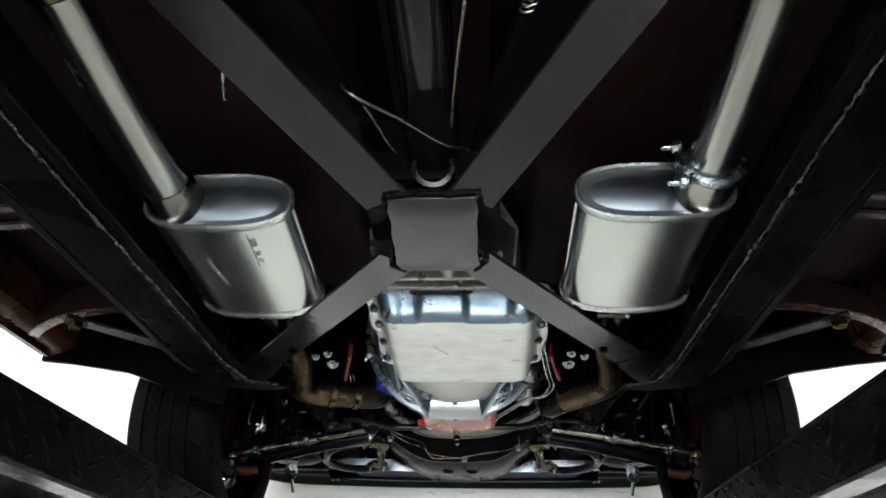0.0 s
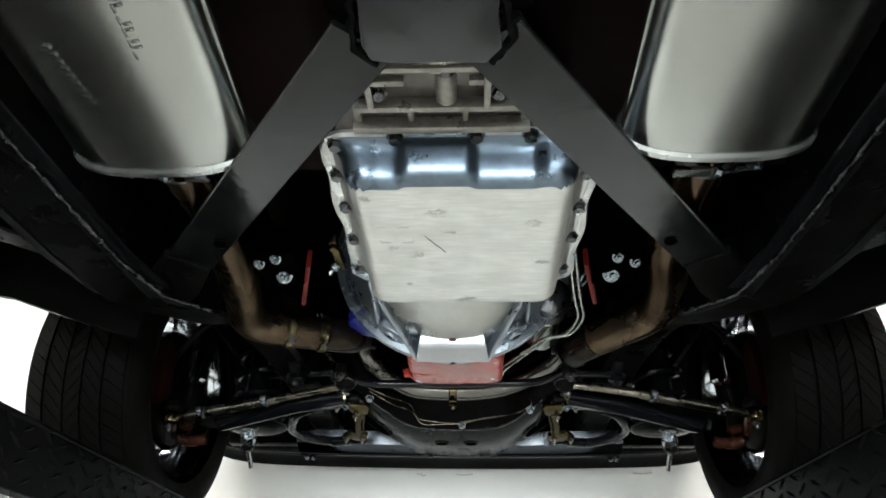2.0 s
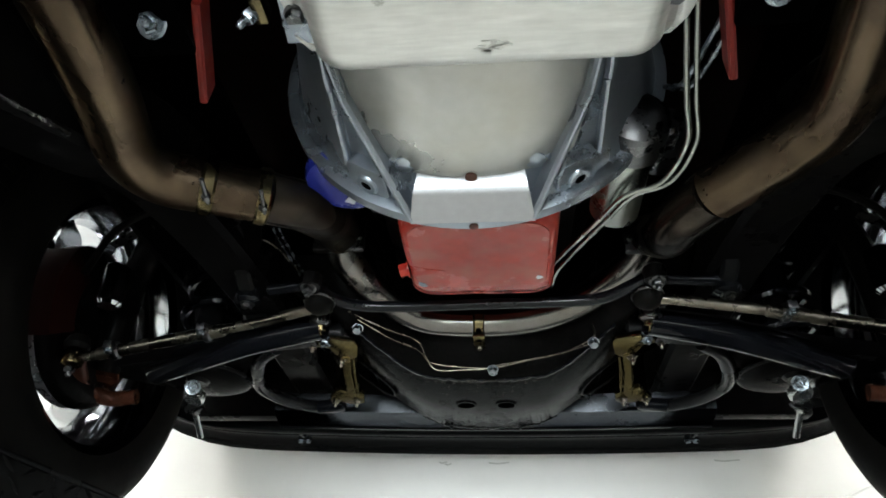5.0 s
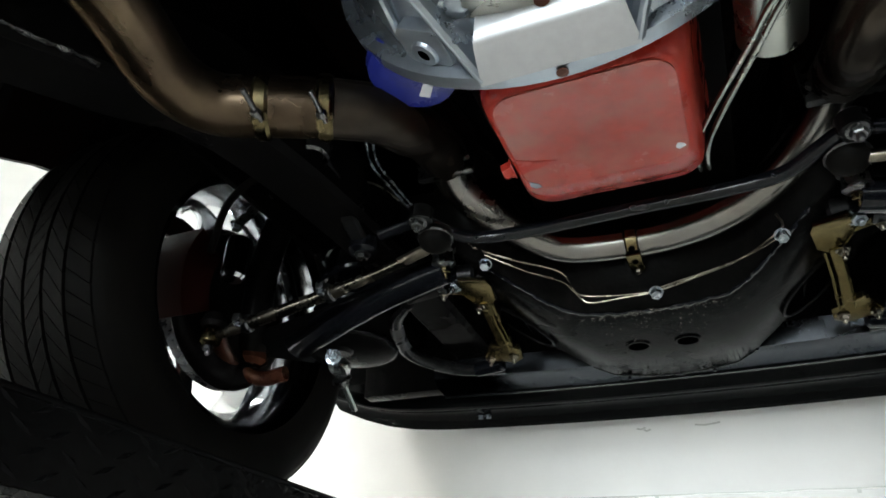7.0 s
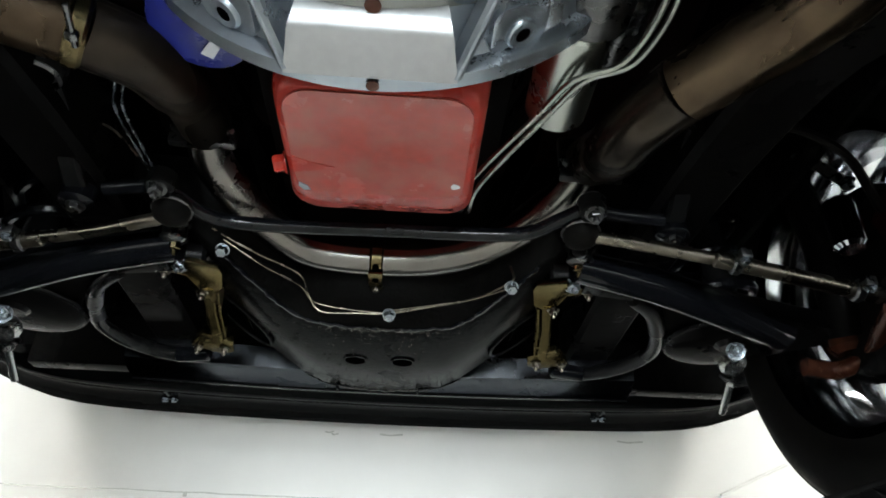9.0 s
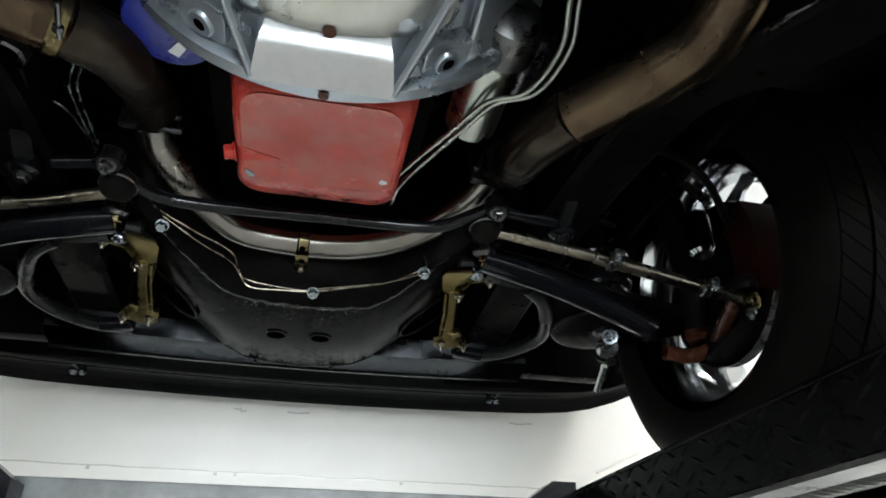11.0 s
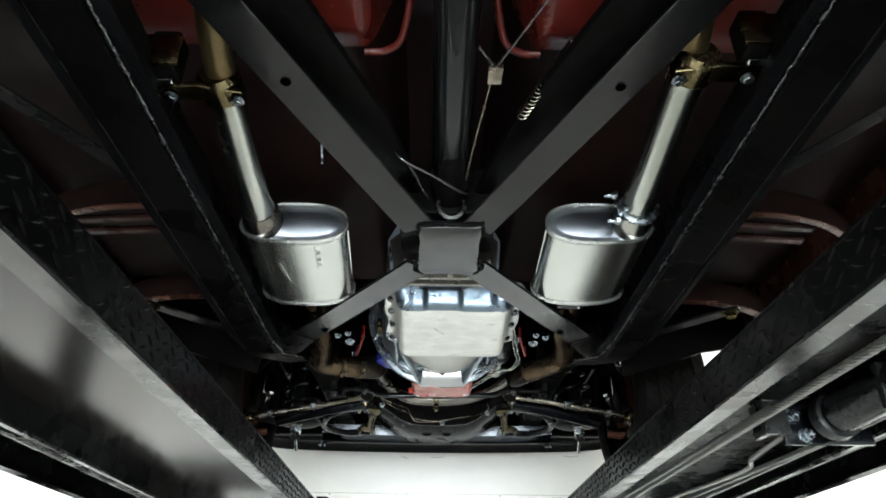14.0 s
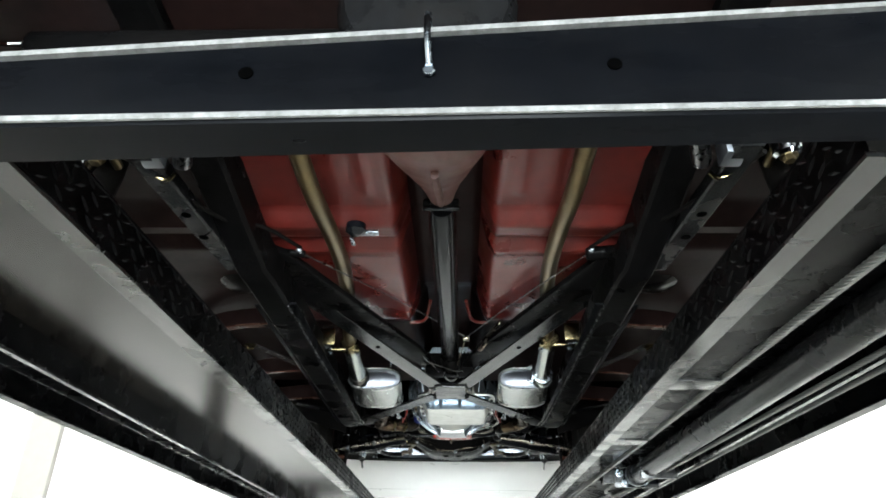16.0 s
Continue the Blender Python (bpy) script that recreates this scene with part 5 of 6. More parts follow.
    part("stud_washer", lathe([(0.0, 0), (0.0165, 0), (0.0165, 0.003), (0.009, 0.005)], axis((0.506 * s, 2.262, 1.79), (0, 0.75, -0.65)), 20), DARKBOLT, sh)
    part("stud_nut", hexbolt((0.506 * s, 2.266, 1.787), (0, 0.75, -0.65), 0.009, 0.009), RIM, sh)
    part("stud", rod((0.506 * s, 2.268, 1.785), (0.507 * s, 2.315, 1.752), 0.0055, 12), RIM, sh, "zinc stud")
    # coil spring
    P = []
    for i in range(150):
        t = i / 149
        a = t * 2 * math.pi * 6
        P.append((0.49 * s + 0.06 * math.cos(a), 2.25 + 0.06 * math.sin(a), 1.86 + 0.34 * t))
    part("coil_spring", sweep(P, circle(0.0085, 8)), GLOSS, car, "black coil spring")
    # upper arm and knuckle
    part("upper_arm", tube([(0.36 * s, 2.08, 2.08), (0.52 * s, 2.12, 2.10), (0.61 * s, 2.17, 2.08), (0.52 * s, 2.25, 2.10), (0.36 * s, 2.32, 2.08)], 0.018, 12), BLACK, car, "black upper control arm")
    kn = part("steering_knuckle", tube([(0.645 * s, 2.19, 1.83), (0.63 * s, 2.17, 1.90), (0.62 * s, 2.16, 1.98), (0.60 * s, 2.165, 2.09)], 0.026, 14), BLACK, car, "dark steering knuckle")
    part("ball_joint", lathe([(0.02, 0), (0.03, 0.008), (0.03, 0.02), (0.018, 0.03)], axis((0.655 * s, 2.205, 1.81), (0, 0, 1)), 20), RUST, kn, "rusty lower ball joint")
    part("joint_boot", lathe([(0.016, 0), (0.024, 0.01), (0.02, 0.026), (0.012, 0.034)], axis((0.655 * s, 2.087, 1.835), (0, 0, 1)), 18), RUBBER, kn)
    part("dust_tube", rod((0.565 * s, 2.03, 1.87), (0.565 * s, 2.03, 1.94), 0.02, 16), CHROME, car, "bright metal bump stop")
    hb = part("hose_bracket", sweep([(0.545 * s, 2.05, 2.03), (0.59 * s, 2.066, 2.018), (0.622 * s, 2.078, 2.009)], rect(0.018, 0.004, 0.001)), DARKBOLT, car, "small brake hose bracket with a bright tip")
    part("hose_union", hexbolt((0.626 * s, 2.079, 2.012), DOWN, 0.009, 0.014, 0.012), BOLT, hb)
    # brake
    part("dust_shield", lathe([(0.0, 0), (0.1, 0.0), (0.125, 0.006), (0.135, 0.014), (0.137, 0.02)], axis((0.648 * s, 2.15, 1.893), (s, 0, 0)), 36), BLACK, car, "black brake dust shield")
    ds = part("brake_disc", lathe([(0.02, 0), (0.135, 0), (0.137, 0.002), (0.137, 0.02), (0.135, 0.022), (0.02, 0.022)], axis((0.668 * s, 2.15, 1.895), (s, 0, 0)), 40), DARKBOLT, car, "dark brake disc")
    cp = part("brake_caliper", loft([[(x * s, 2.15 + r * math.cos(a), 1.895 + r * math.sin(a)) for x, r in ((0.635, 0.09), (0.72, 0.09), (0.72, 0.15), (0.635, 0.15))] for a in [radians(150 + 60 * k / 6) for k in range(7)]]), CALIPER, car, "red brake caliper")
    part("brake_hose", tube([(0.62 * s, 2.03, 1.93), (0.55 * s, 1.98, 1.98), (0.47 * s, 1.99, 2.02), (0.38 * s, 2.05, 2.0)], 0.006, 8), RUBBER, cp, "black brake hose")


# ---- wheels ----
def wheel(x, y, z, s):
    """A wheel whose outer side looks along s; the tread's pattern is cut in."""
    m = Matrix.Translation((x, y, z)) @ Matrix.Rotation(radians(90 * s), 4, "Y")
    R = 0.3105
    prof = [(0.215, -0.106), (0.235, -0.113), (0.27, -0.115), (0.292, -0.106), (0.304, -0.096), (R - 0.002, -0.082), (R, -0.05), (R + 0.001, 0.0), (R, 0.05), (R - 0.002, 0.082), (0.304, 0.096), (0.292, 0.106), (0.27, 0.115), (0.235, 0.113), (0.215, 0.106)]
    barrel = part("wheel", lathe([(0.2, -0.095), (0.222, -0.102), (0.226, -0.098), (0.216, -0.09), (0.205, -0.075), (0.19, -0.05), (0.188, 0.05), (0.2, 0.08), (0.224, 0.1), (0.2, 0.096), (0.18, 0.06), (0.176, 0.0), (0.18, -0.06), (0.2, -0.095)], m, 56, None, 0, 2 * math.pi, False), CHROME, car, "chromed five-spoke wheel with a black tyre")
    part("tyre", lathe(prof, m, 72, None, 0, 2 * math.pi, False), RUBBER, barrel, "worn black tyre")
    bm = bmesh.new()
    vs, fs = [], []
    n = 70
    # ribs between the long grooves, cut by thin slanted sipes
    for lo, hi, sk in ((-0.094, -0.06, 0.9), (-0.054, -0.02, 1.5), (-0.014, 0.014, -1.2), (0.02, 0.054, 1.5), (0.06, 0.094, 0.9)):
        for i in range(n):
            a0 = 2 * math.pi * (i + 0.03) / n
            a1 = 2 * math.pi * (i + 0.97) / n
            k = len(vs)
            for rr in (0.0, 0.0065):
                for w, t in ((lo, 0), (hi, 1)):
                    for a in (a0, a1):
                        aa = a + (t - 0.5) * sk * 2 * math.pi / n
                        r = R - 0.001 + rr - (0.008 if abs(w) > 0.09 else 0.0)
                        vs.append(m @ Vector((r * math.cos(aa), r * math.sin(aa), w)))
            fs += [(k + 4, k + 5, k + 7, k + 6), (k, k + 1, k + 5, k + 4), (k + 2, k + 3, k + 7, k + 6), (k, k + 2, k + 6, k + 4), (k + 1, k + 3, k + 7, k + 5)]
    me = bpy.data.meshes.new("tread")
    me.from_pydata(vs, [], fs)
    bm.from_mesh(me)
    bpy.data.meshes.remove(me)
    ob = part("tread", bm, RUBBER, barrel)
    ob["kind"] = "stuff"
    for k in range(5):
        a = radians(72 * k + 12)
        pts = []
        for r, h in ((0.045, 0.05), (0.09, 0.055), (0.14, 0.068), (0.186, 0.075)):
            pts.append(m @ Vector((r * math.cos(a), r * math.sin(a), h)))
        part("spoke", sweep(pts, rect(0.05, 0.022, 0.006), tuple((m.to_3x3() @ Vector((0, 0, 1)))), scales=[1.0, 0.85, 0.9, 1.25]), CHROME, barrel)
    part("hub", lathe([(0.0, 0.03), (0.062, 0.03), (0.065, 0.06), (0.05, 0.072), (0.0, 0.075)], m, 30), CHROME, barrel)


for s in (-1, 1):
    wheel(0.727 * s, 2.15, 1.9, s)
    wheel(0.73 * s, -0.78, 1.9, s)

# ---- front apron ----
def apron_row(dy, z):
    """One line along the apron, which bows back and lifts towards its ends."""
    out = []
    for i in range(33):
        x = -0.89 + 1.78 * i / 32
        a = abs(x)
        back = 0.03 * (a / 0.53) ** 2 + 0.10 * max(0, (a - 0.6) / 0.29) ** 2
        up = 0.035 * max(0, (a - 0.72) / 0.17) ** 2
        out.append((x, dy - back, z + up))
    return out


rows = [apron_row(y, z - 0.012) for y, z in ((2.66, 2.02), (2.80, 1.985), (2.865, 1.965), (2.895, 1.955), (2.915, 1.943), (2.93, 1.940), (2.945, 1.944), (2.97, 1.95), (3.0, 1.946), (3.022, 1.936), (3.034, 1.932), (3.042, 1.928), (3.052, 1.926), (3.06, 1.931), (3.064, 1.96), (3.066, 2.1))]
ap = part("front_apron", shell(rows, 0.003), APRON, car, "glossy black front apron below the grille")


for s in (-1, 1):
    x = 0.517 * s
    part("apron_bracket", tube([(x - 0.03 * s, 2.80, 1.985), (x - 0.02 * s, 2.87, 1.958), (x, 2.93, 1.94), (x, 2.958, 1.938)], 0.006, 8), GLOSS, ap, "thin black apron bracket")
    for dx in (-0.012, 0.008):
        part("apron_bolt", hexbolt((x + dx, 2.975, 1.932), DOWN, 0.0075, 0.007, 0.0095), BOLT, ap)

# ---- pipes and cables ----
part("brake_line", tube([(-0.40, 2.0, 1.95), (-0.322, 1.988, 1.955), (-0.27, 2.03, 1.92), (-0.215, 2.06, 1.887), (-0.203, 2.095, 1.884), (-0.154, 2.12, 1.869), (-0.107, 2.16, 1.864), (-0.093, 2.18, 1.842), (-0.076, 2.19, 1.826), (-0.03, 2.19, 1.826), (0.013, 2.19, 1.828), (0.065, 2.19, 1.84), (0.12, 2.16, 1.84), (0.156, 2.12, 1.841), (0.17, 2.115, 1.851), (0.167, 2.12, 1.871)], 0.0014, 8), DULL, car, "thin steel brake line across the crossmember")
part("brake_line", tube([(-0.193, 2.095, 1.873), (-0.144, 2.12, 1.852), (-0.104, 2.16, 1.848), (-0.081, 2.188, 1.836), (0.002, 2.188, 1.827), (0.021, 2.188, 1.832), (0.113, 2.16, 1.838), (0.162, 2.12, 1.838)], 0.0012, 8), DULL, car, "thin steel brake line across the crossmember")
for x, y, z in ((-0.19, 2.095, 1.857), (0.014, 2.185, 1.823), (0.167, 2.12, 1.84)):
    part("line_clip", hexbolt((x, y - 0.004, z), (0, -0.6, -1), 0.0075, 0.01, 0.009), BOLT, car, "zinc line clip")
for d in (0.0, 0.009):
    part("cooler_line", tube([(0.182 + d, 1.50, 1.9), (0.198 + d, 1.59, 1.886), (0.21 + d, 1.65, 1.878), (0.22 + d, 1.70, 1.872), (0.206 + d, 1.758, 1.868), (0.17 + d, 1.782, 1.868), (0.148 + d, 1.83, 1.87), (0.096 + d * 1.4, 1.945, 1.872), (0.093 + d, 2.01, 1.88), (0.095 + d, 2.06, 1.92)], 0.0029, 10, 5), SILVER, car, "bent steel gearbox cooler line")
    part("fuel_line", tube([(-0.279 + d, 1.88, 1.965), (-0.279 + d, 1.905, 1.95), (-0.292 + d, 1.947, 1.945), (-0.287 + d * 0.8, 2.02, 1.94), (-0.278 + d * 0.6, 2.10, 1.93)], 0.002, 8), BOLT, car, "thin steel line")
    part("hand_brake_line", tube([(0.235 + d * 1.4, 1.58, 1.92), (0.215 + d * 1.2, 1.66, 1.915), (0.21 + d, 1.70, 1.95)], 0.003, 8), BOLT, car, "thin steel line")
# hand-brake linkage
part("brake_cable", tube([(0.027, 0.845, 1.88), (0.038, 0.74, 1.885), (0.048, 0.66, 1.892), (0.06, 0.57, 1.9)], 0.0022, 8), DULL, car, "hand-brake rod")
part("equaliser", box(0.05, 0.072, 0.56, 0.595, 1.892, 1.906, 0.003), DULL, car, "zinc hand-brake equaliser")
for s in (-1, 1):
    part("brake_cable", tube([(0.061, 0.568, 1.9), (0.061 + (0.365 * s - 0.061) * 0.5, 0.25, 1.904), (0.367 * s, -0.05, 1.904)], 0.002, 6), DARKBOLT, car, "thin hand-brake cable")
    part("cable_guide", rod((0.362 * s, -0.045, 1.905), (0.45 * s, -0.055, 1.91), 0.018 if s > 0 else 0.01, 14), BLACK, car, "black cable guide")
    part("guide_end", lathe([(0.003, 0.004), (0.006, 0.0), (0.009, 0.002), (0.009, 0.012), (0.004, 0.016)], axis((0.375 * s, -0.058, 1.915), (0, -0.5, -1)), 16), BOLT, car, "bright cable end")
    part("brake_cable", tube([(0.37 * s, -0.07, 1.912), (0.43 * s, -0.2, 1.90), (0.50 * s, -0.3, 1.87), (0.58 * s, -0.6, 1.83)], 0.005, 8), RUBBER, car, "black sheathed hand-brake cable")
part("spring_tube", rod((0.118, 0.685, 1.921), (0.18, 0.565, 1.955), 0.008, 12), DULL, car, "brass coloured return spring")
part("hanging_wire", tube([(-0.205, 0.70, 1.88), (-0.207, 0.72, 1.86), (-0.206, 0.73, 1.845)], 0.002, 6), BOLT, car, "short hanging wire")
part("loop_wire", tube([(-0.095, 0.76, 1.9), (-0.078, 0.758, 1.875), (-0.03, 0.785, 1.865), (0.02, 0.825, 1.86), (0.05, 0.845, 1.866)], 0.0019, 8), DARKBOLT, car, "thin dark cable loop")
part("loop_wire", tube([(-0.088, 0.765, 1.9), (-0.06, 0.79, 1.872), (-0.045, 0.825, 1.862), (-0.035, 0.85, 1.862)], 0.0017, 8), DARKBOLT, car, "thin dark cable loop")
part("return_spring", tube([(0.108 + 0.03 * k / 70 + 0.007 * math.cos(k * 0.9), 0.66 - 0.06 * k / 70, 1.885 + 0.02 * k / 70 + 0.007 * math.sin(k * 0.9)) for k in range(71)], 0.0012, 5, 0), DULL, car, "small steel return spring")

# ---- drive shaft and rear axle ----
part("drive_shaft", lathe([(0.026, 0), (0.033, 0.02), (0.033, 1.11), (0.028, 1.14)], axis((0.0044, 0.86, 1.904), (-0.006, -1, 0.004)), 32), SHAFT, car, "long dark steel drive shaft with a smooth sheen")
uj = part("universal_joint", box(-0.03, 0.025, -0.315, -0.27, 1.893, 1.925, 0.008), GLOSS, car, "black universal joint")
part("joint_cap", rod((-0.044, -0.29, 1.908), (0.038, -0.29, 1.908), 0.013, 14), BLACK, uj)
part("joint_strap", tube([(-0.04, -0.275, 1.905), (-0.036, -0.30, 1.89), (0.03, -0.30, 1.89), (0.035, -0.275, 1.905)], 0.005, 8), GLOSS, uj)
df = part("differential", lathe([(0.028, 0), (0.034, 0.03), (0.05, 0.09), (0.066, 0.13), (0.078, 0.165), (0.11, 0.25), (0.14, 0.34), (0.14, 0.46), (0.06, 0.54)], axis((-0.002, -0.325, 1.91), (-0.02, -1, -0.01)), 32), DUST, car, "dusty red-brown differential housing")
part("casting_rib", sweep([(-0.002, -0.35, 1.876), (-0.003, -0.42, 1.852), (-0.006, -0.50, 1.822), (-0.006, -0.6, 1.785)], rect(0.014, 0.02, 0.004)), DUST, df)
part("rear_cover", lathe([(0.135, 0), (0.135, 0.008), (0.12, 0.03), (0.06, 0.045)], axis((-0.01, -0.862, 1.90), (0, -1, 0)), 28), SATIN, df)
for s in (-1, 1):
    part("axle_tube", rod((0.08 * s, -0.78, 1.9), (0.66 * s, -0.78, 1.9), 0.036, 20), BLACK, car, "black rear axle tube")
    ta = part("trailing_arm", sweep([(0.55 * s, -0.62, 1.845), (0.55 * s, -0.45, 1.855), (0.545 * s, -0.25, 1.865), (0.535 * s, -0.05, 1.875)], rect(0.05, 0.035, 0.004)), SATIN, car, "dark rear trailing arm with holes")
    for y in (-0.25, -0.36):
        part("hole", lathe([(0, 0), (0.011, 0), (0.011, 0.001)], axis((0.547 * s, y, 1.8405 if y < -0.3 else 1.8455), DOWN), 14), HOLE, ta, "dark round hole")
    part("bump_block", box(s * 0.515, s * 0.555, -0.60, -0.55, 1.83, 1.875, 0.004), CAP, ta, "pale grey block on the arm")
    part("yellow_clip", tube([(0.51 * s, -0.52, 1.84), (0.53 * s, -0.51, 1.832), (0.56 * s, -0.52, 1.84)], 0.004, 8), BRASS, ta)
    sk = part("rear_shock", rod((0.62 * s, -0.60, 1.82), (0.58 * s, -0.66, 2.2), 0.026, 18), CHROME, car, "bright rear shock absorber")
    part("shock_nut", hexbolt((0.62 * s, -0.60, 1.82), DOWN, 0.011, 0.012, 0.016), TAIL, sk)
    part("copper_fitting", rod((0.60 * s, -0.60, 1.835), (0.605 * s, -0.55, 1.835), 0.009, 12), TAIL, car, "copper coloured fitting")
    part("copper_fitting", rod((0.66 * s, -0.60, 1.835), (0.665 * s, -0.55, 1.835), 0.009, 12), TAIL, car, "copper coloured fitting")
    part("spring_link", rod((0.47 * s, -0.60, 1.87), (0.50 * s, -0.52, 1.86), 0.018, 14), DARKBOLT, car, "grey link bush")
# fuel pump fitting under the floor
fpn = part("pipe_valve", lathe([(0.0, 0), (0.025, 0.003), (0.025, 0.02), (0.012, 0.03)], axis((-0.215, -0.16, 1.93), DOWN), 18), GLOSS, car, "small black valve under the floor")
part("valve_arm", box(-0.21, -0.16, -0.155, -0.135, 1.91, 1.918, 0.002), BOLT, fpn)
part("valve_arm", box(-0.235, -0.225, -0.13, -0.09, 1.905, 1.915, 0.002), BOLT, fpn)

# ---- floor pan and body ----
def ease(u):
    u = max(0.0, min(1.0, u))
    return u * u * (3 - 2 * u)


def floor_z(x, y):
    """Height of the pressed floor: tunnel, foot wells and rolled cross steps."""
    a = abs(x)
    z = 1.962
    z += 0.028 * ease((-0.118 - y) / 0.03) + 0.02 * max(0, -y - 0.3)      # rear seat floor
    z += 0.022 * ease((0.016 - y) / 0.008) * ease((y + 0.03) / 0.02)      # groove
    z += 0.006 * ease((0.0 - y) / 0.03) * ease((y + 0.1) / 0.03)
    z -= 0.010 * ease(1 - abs(y + 0.1) / 0.024)                           # rolled edges
    z -= 0.011 * ease(1 - abs(y - 0.032) / 0.02)
    if y < -0.2:
        z -= 0.007 * (ease(1 - abs(a - 0.185) / 0.012) + ease(1 - abs(a - 0.30) / 0.014))
    if 0.08 < y < 0.58:
        z += 0.006 * ease((0.30 - a) / 0.05) * ease((0.58 - y) / 0.1)
        z -= 0.004 * ease(1 - abs(a - 0.42 + 0.7 * y) / 0.018)            # slanted crease
    t = ease((0.135 - a) / 0.055)
    z += (2.10 - z) * t
    if y > 0.55:
        z += 0.012 * ease((y - 0.55) / 0.05)
    if y > 0.6:
        z += min(0.03, (y - 0.6) * 0.3)
    if y > 1.45:
        z += (y - 1.45) * 3.0
    return z


def floor_patch(x0, x1, y0, y1, dx=0.012, dy=0.012):
    nx, ny = max(2, round((x1 - x0) / dx)), max(2, round((y1 - y0) / dy))
    return shell([[(x0 + (x1 - x0) * i / nx, y0 + (y1 - y0) * j / ny, floor_z(x0 + (x1 - x0) * i / nx, y0 + (y1 - y0) * j / ny)) for i in range(nx + 1)] for j in range(ny + 1)], 0.002)


for s in (-1, 1):
    lo, hi = sorted((0.098 * s, 0.5 * s))
    fl = part("floor_pan", floor_patch(lo, hi, -0.7, 0.60), RED, car, "dull red painted floor pan with rolled steps", 60)
    lo, hi = sorted((0.5 * s, 0.87 * s))
    part("outer_floor", floor_patch(lo, hi, -0.7, 1.6, 0.03, 0.03), REDDARK, car, "dark outer floor", 60)
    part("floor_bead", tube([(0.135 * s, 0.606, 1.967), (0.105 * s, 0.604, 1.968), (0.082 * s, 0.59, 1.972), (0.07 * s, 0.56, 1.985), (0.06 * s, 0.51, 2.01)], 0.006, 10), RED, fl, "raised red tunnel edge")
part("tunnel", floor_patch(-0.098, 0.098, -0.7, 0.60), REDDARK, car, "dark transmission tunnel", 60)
part("front_floor", floor_patch(-0.5, 0.5, 0.60, 1.6, 0.02, 0.03), REDDARK, car, "dark front floor", 60)
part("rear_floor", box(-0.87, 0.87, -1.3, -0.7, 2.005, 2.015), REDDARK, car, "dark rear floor")
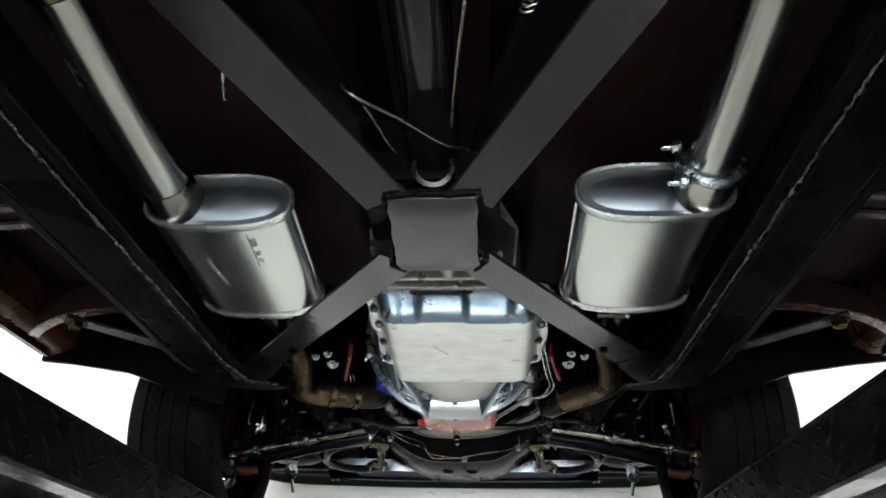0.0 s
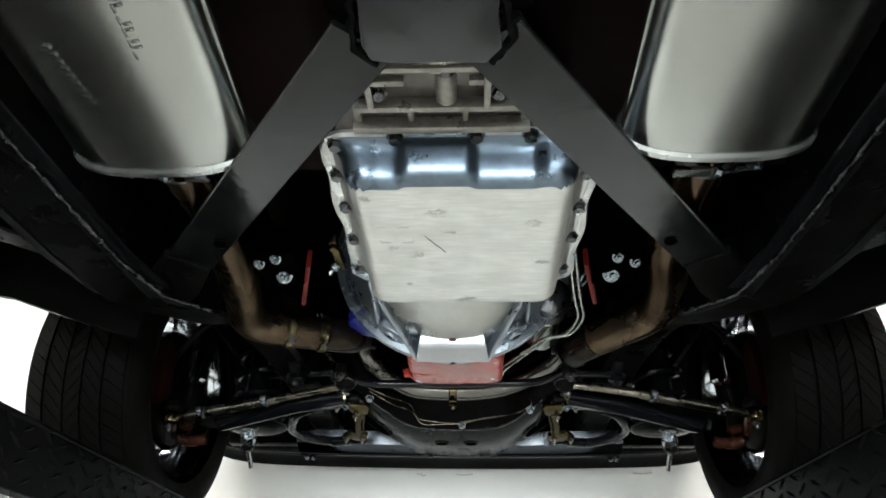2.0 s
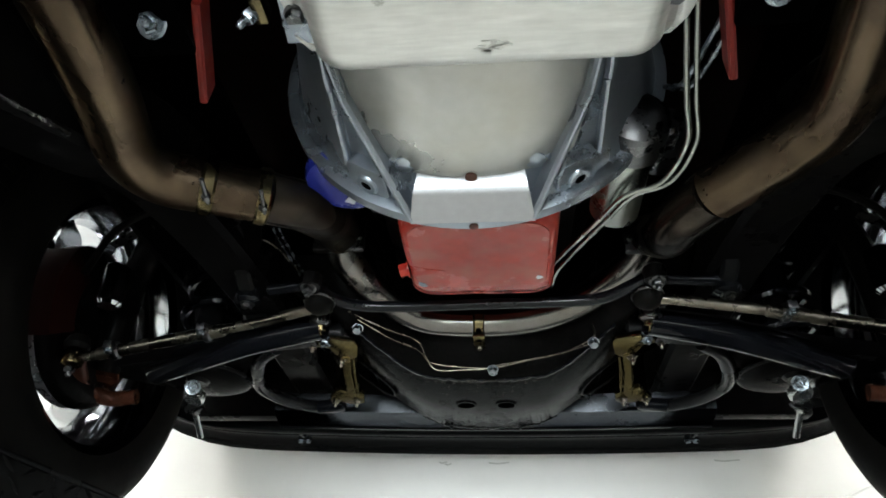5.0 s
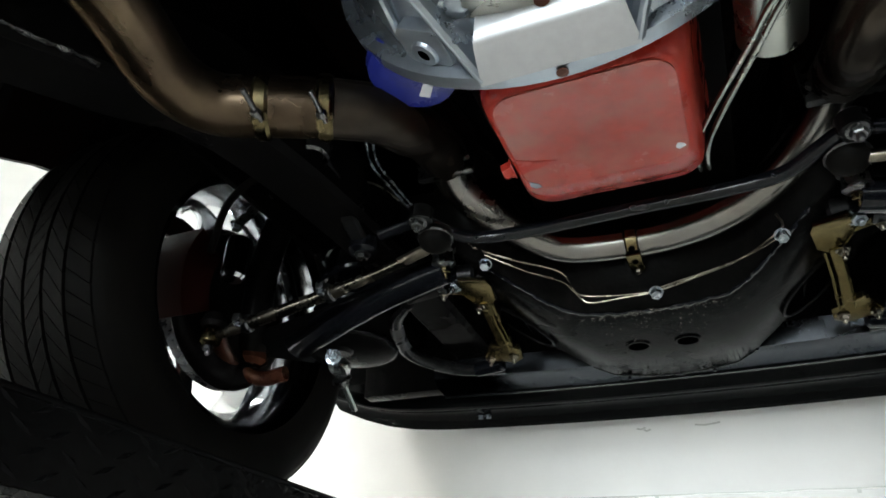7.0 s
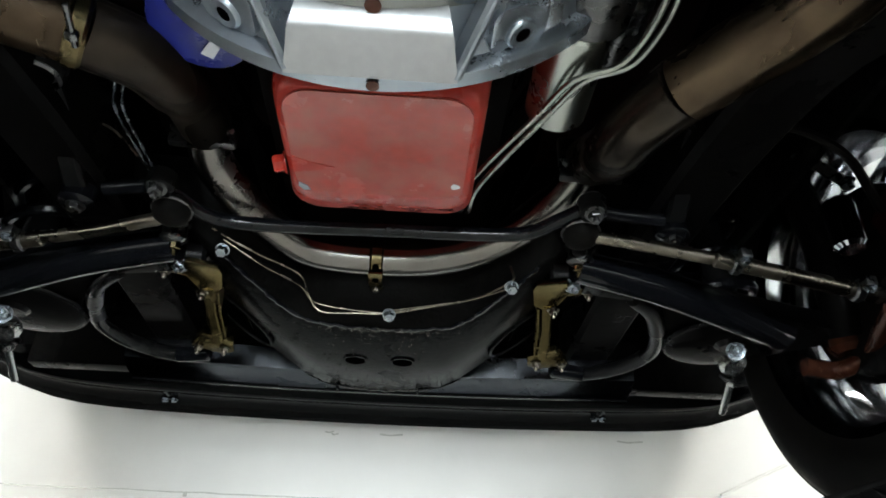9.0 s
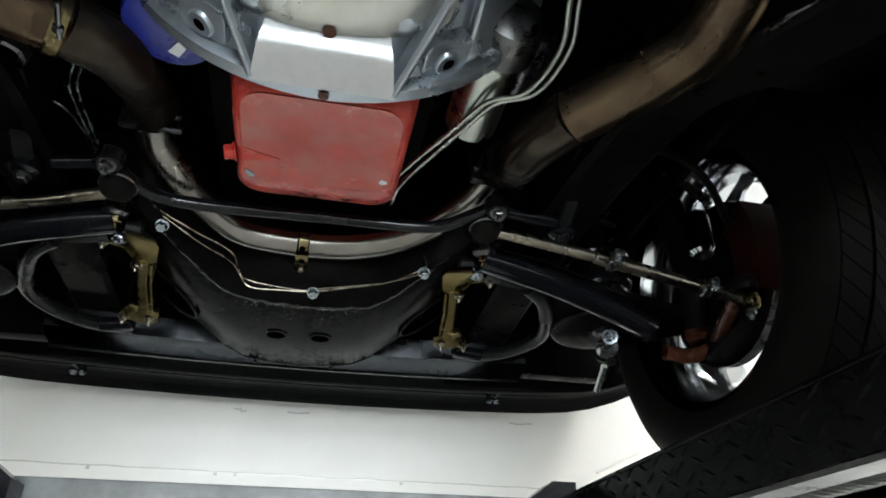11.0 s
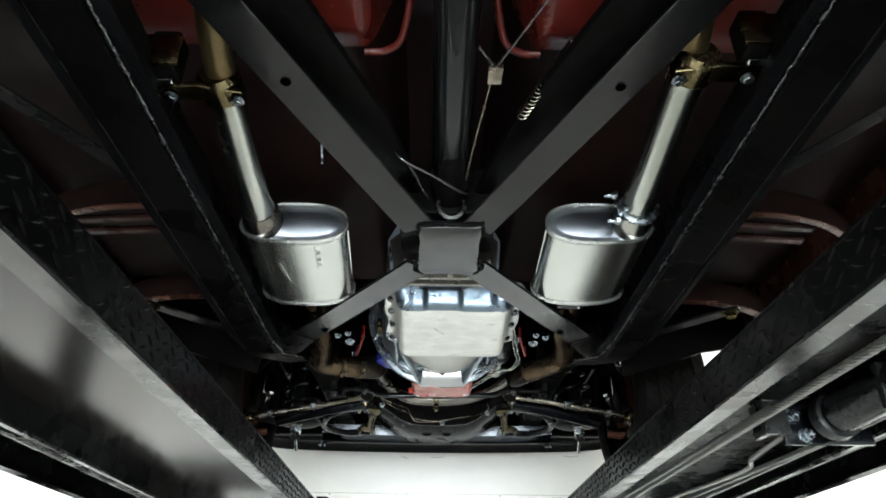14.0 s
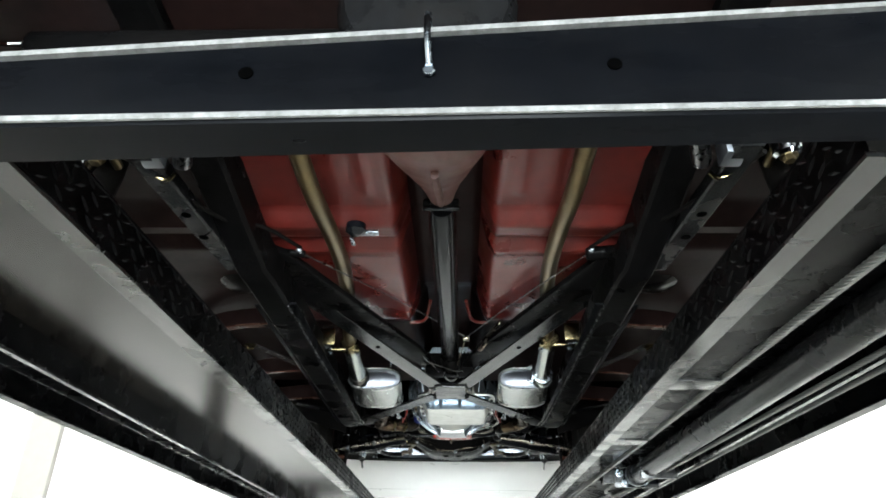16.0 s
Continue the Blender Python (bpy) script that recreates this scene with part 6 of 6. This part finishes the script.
for s in (-1, 1):
    # rocker panels, outer floor ribs and out-riggers
    rk = part("rocker_panel", loft([[(x * s, y, z) for x, z in ((0.86, 1.93), (0.89, 1.91), (0.935, 1.908), (0.95, 1.94), (0.95, 2.05), (0.86, 2.05))] for y in (-0.35, 0.6, 1.42, 1.6)]), RUST, car, "dark red rocker panel")
    part("pinch_weld", box(s * 0.902, s * 0.908, -0.35, 1.58, 1.896, 1.912, 0.001), RUST, rk, "worn pinch-weld edge")
    pl = [(0.5, 1.80), (0.6, 1.828), (0.73, 1.872), (0.86, 1.892), (0.94, 1.90), (0.94, 2.4), (0.5, 2.4)]
    part("splash_apron", loft([[(x * s, y, z) for x, z in pl] for y in (1.615, 1.625)]), BLACK, car, "black splash apron behind the front wheel")
    for y, w in ((1.345, 0.022), (0.95, 0.016), (0.45, 0.03)):
        curve = [(0.52 * s, y - 0.03, 1.896), (0.575 * s, y - 0.018, 1.891), (0.65 * s, y - 0.015, 1.888), (0.74 * s, y + 0.015, 1.888), (0.82 * s, y + 0.07, 1.89), (0.86 * s, y + 0.11, 1.893)]
        rig = part("outrigger", sweep(spline([(x, yy, z + 0.03) for x, yy, z in curve], 4), rect(0.006, 0.06, 0.002)), REDDARK, car, "dark red floor outrigger")
        part("outrigger_lip", sweep(spline(curve, 5), rect(w, 0.005, 0.002)), RUST, rig, "copper-brown worn lip")
    for y in (1.02, 1.07, 1.12):
        part("floor_rib", sweep([(0.56 * s, y, 1.957), (0.80 * s, y + 0.02, 1.957)], rect(0.022, 0.012, 0.004)), RIBRED, car, "pressed floor rib")
    part("drain_dish", lathe([(0.0, 0.012), (0.03, 0.01), (0.055, 0.004), (0.068, -0.004)], axis((0.62 * s, 0.26, 1.955), DOWN), 26), DISH, car, "smooth dark floor pressing")
    part("body_strut", sweep([(0.52 * s, 0.82, 1.865), (0.68 * s, 0.60, 1.885)], rect(0.03, 0.004)), SATIN, car, "grey diagonal body strut with holes")
    part("strut_bolt", hexbolt((0.68 * s, 0.598, 1.88), DOWN, 0.013, 0.014, 0.02), BRASS, car, "dull gold body bolt")
    part("body_strut", sweep([(0.50 * s, 1.50, 1.86), (0.72 * s, 1.33, 1.875)], rect(0.035, 0.005)), SATIN, car, "grey diagonal body strut with holes")
    part("strut_bolt", hexbolt((0.70 * s, 1.34, 1.868), DOWN, 0.013, 0.014, 0.02), BRASS, car, "dull gold body bolt")
    # inner wing and outer wing
    part("inner_wing", shell([[(0.55 * s, y, z) for y, z in ((1.63, 2.02), (1.72, 2.2), (2.15, 2.3), (2.6, 2.2), (2.7, 1.95))], [(0.93 * s, y, z) for y, z in ((1.63, 2.02), (1.72, 2.2), (2.15, 2.3), (2.6, 2.2), (2.7, 1.95))]], 0.003), BLACK, car, "black inner wing above the wheel")
    part("wing_closing", box(s * 0.56, s * 0.944, 1.59, 1.60, 1.99, 2.5), BLACK, car, "black closing panel")
    part("inner_wing_side", box(s * 0.545, s * 0.555, 1.5, 2.7, 2.0, 2.45), BLACK, car, "black inner wing side")
    W = [(1.6, 1.94), (1.74, 1.946), (1.80, 2.03), (1.84, 2.071), (1.913, 2.104), (2.02, 2.135), (2.15, 2.145), (2.3, 2.13), (2.42, 2.09), (2.52, 2.02), (2.64, 1.95), (2.9, 1.98), (3.05, 2.1), (3.07, 2.5), (1.6, 2.5)]
    part("outer_wing", loft([[(x * s, y, z) for y, z in W] for x in (0.945, 0.955)]), REDDARK, car, "dark front wing")
    part("door_skin", box(s * 0.953, s * 0.965, -0.4, 1.595, 1.93, 2.5, 0.004), RED, car, "red body side")
    part("quarter_panel", box(s * 0.945, s * 0.965, -2.6, -0.402, 2.1, 2.5, 0.004), RED, car, "red rear wing")
part("firewall", box(-0.93, 0.93, 1.56, 1.58, 2.1, 2.6, 0.004), BLACK, car, "black firewall")
part("bonnet", box(-0.94, 0.94, 1.5, 3.09, 2.5, 2.53, 0.01), REDDARK, car, "dark bonnet")
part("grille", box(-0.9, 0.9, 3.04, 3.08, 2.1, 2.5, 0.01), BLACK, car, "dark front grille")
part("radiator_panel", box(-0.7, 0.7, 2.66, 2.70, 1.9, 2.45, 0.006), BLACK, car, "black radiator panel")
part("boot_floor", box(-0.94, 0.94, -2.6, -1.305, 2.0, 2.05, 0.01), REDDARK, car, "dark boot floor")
part("cabin", box(-0.94, 0.94, -2.6, 1.495, 2.5, 2.56, 0.02), RED, car, "red upper body")
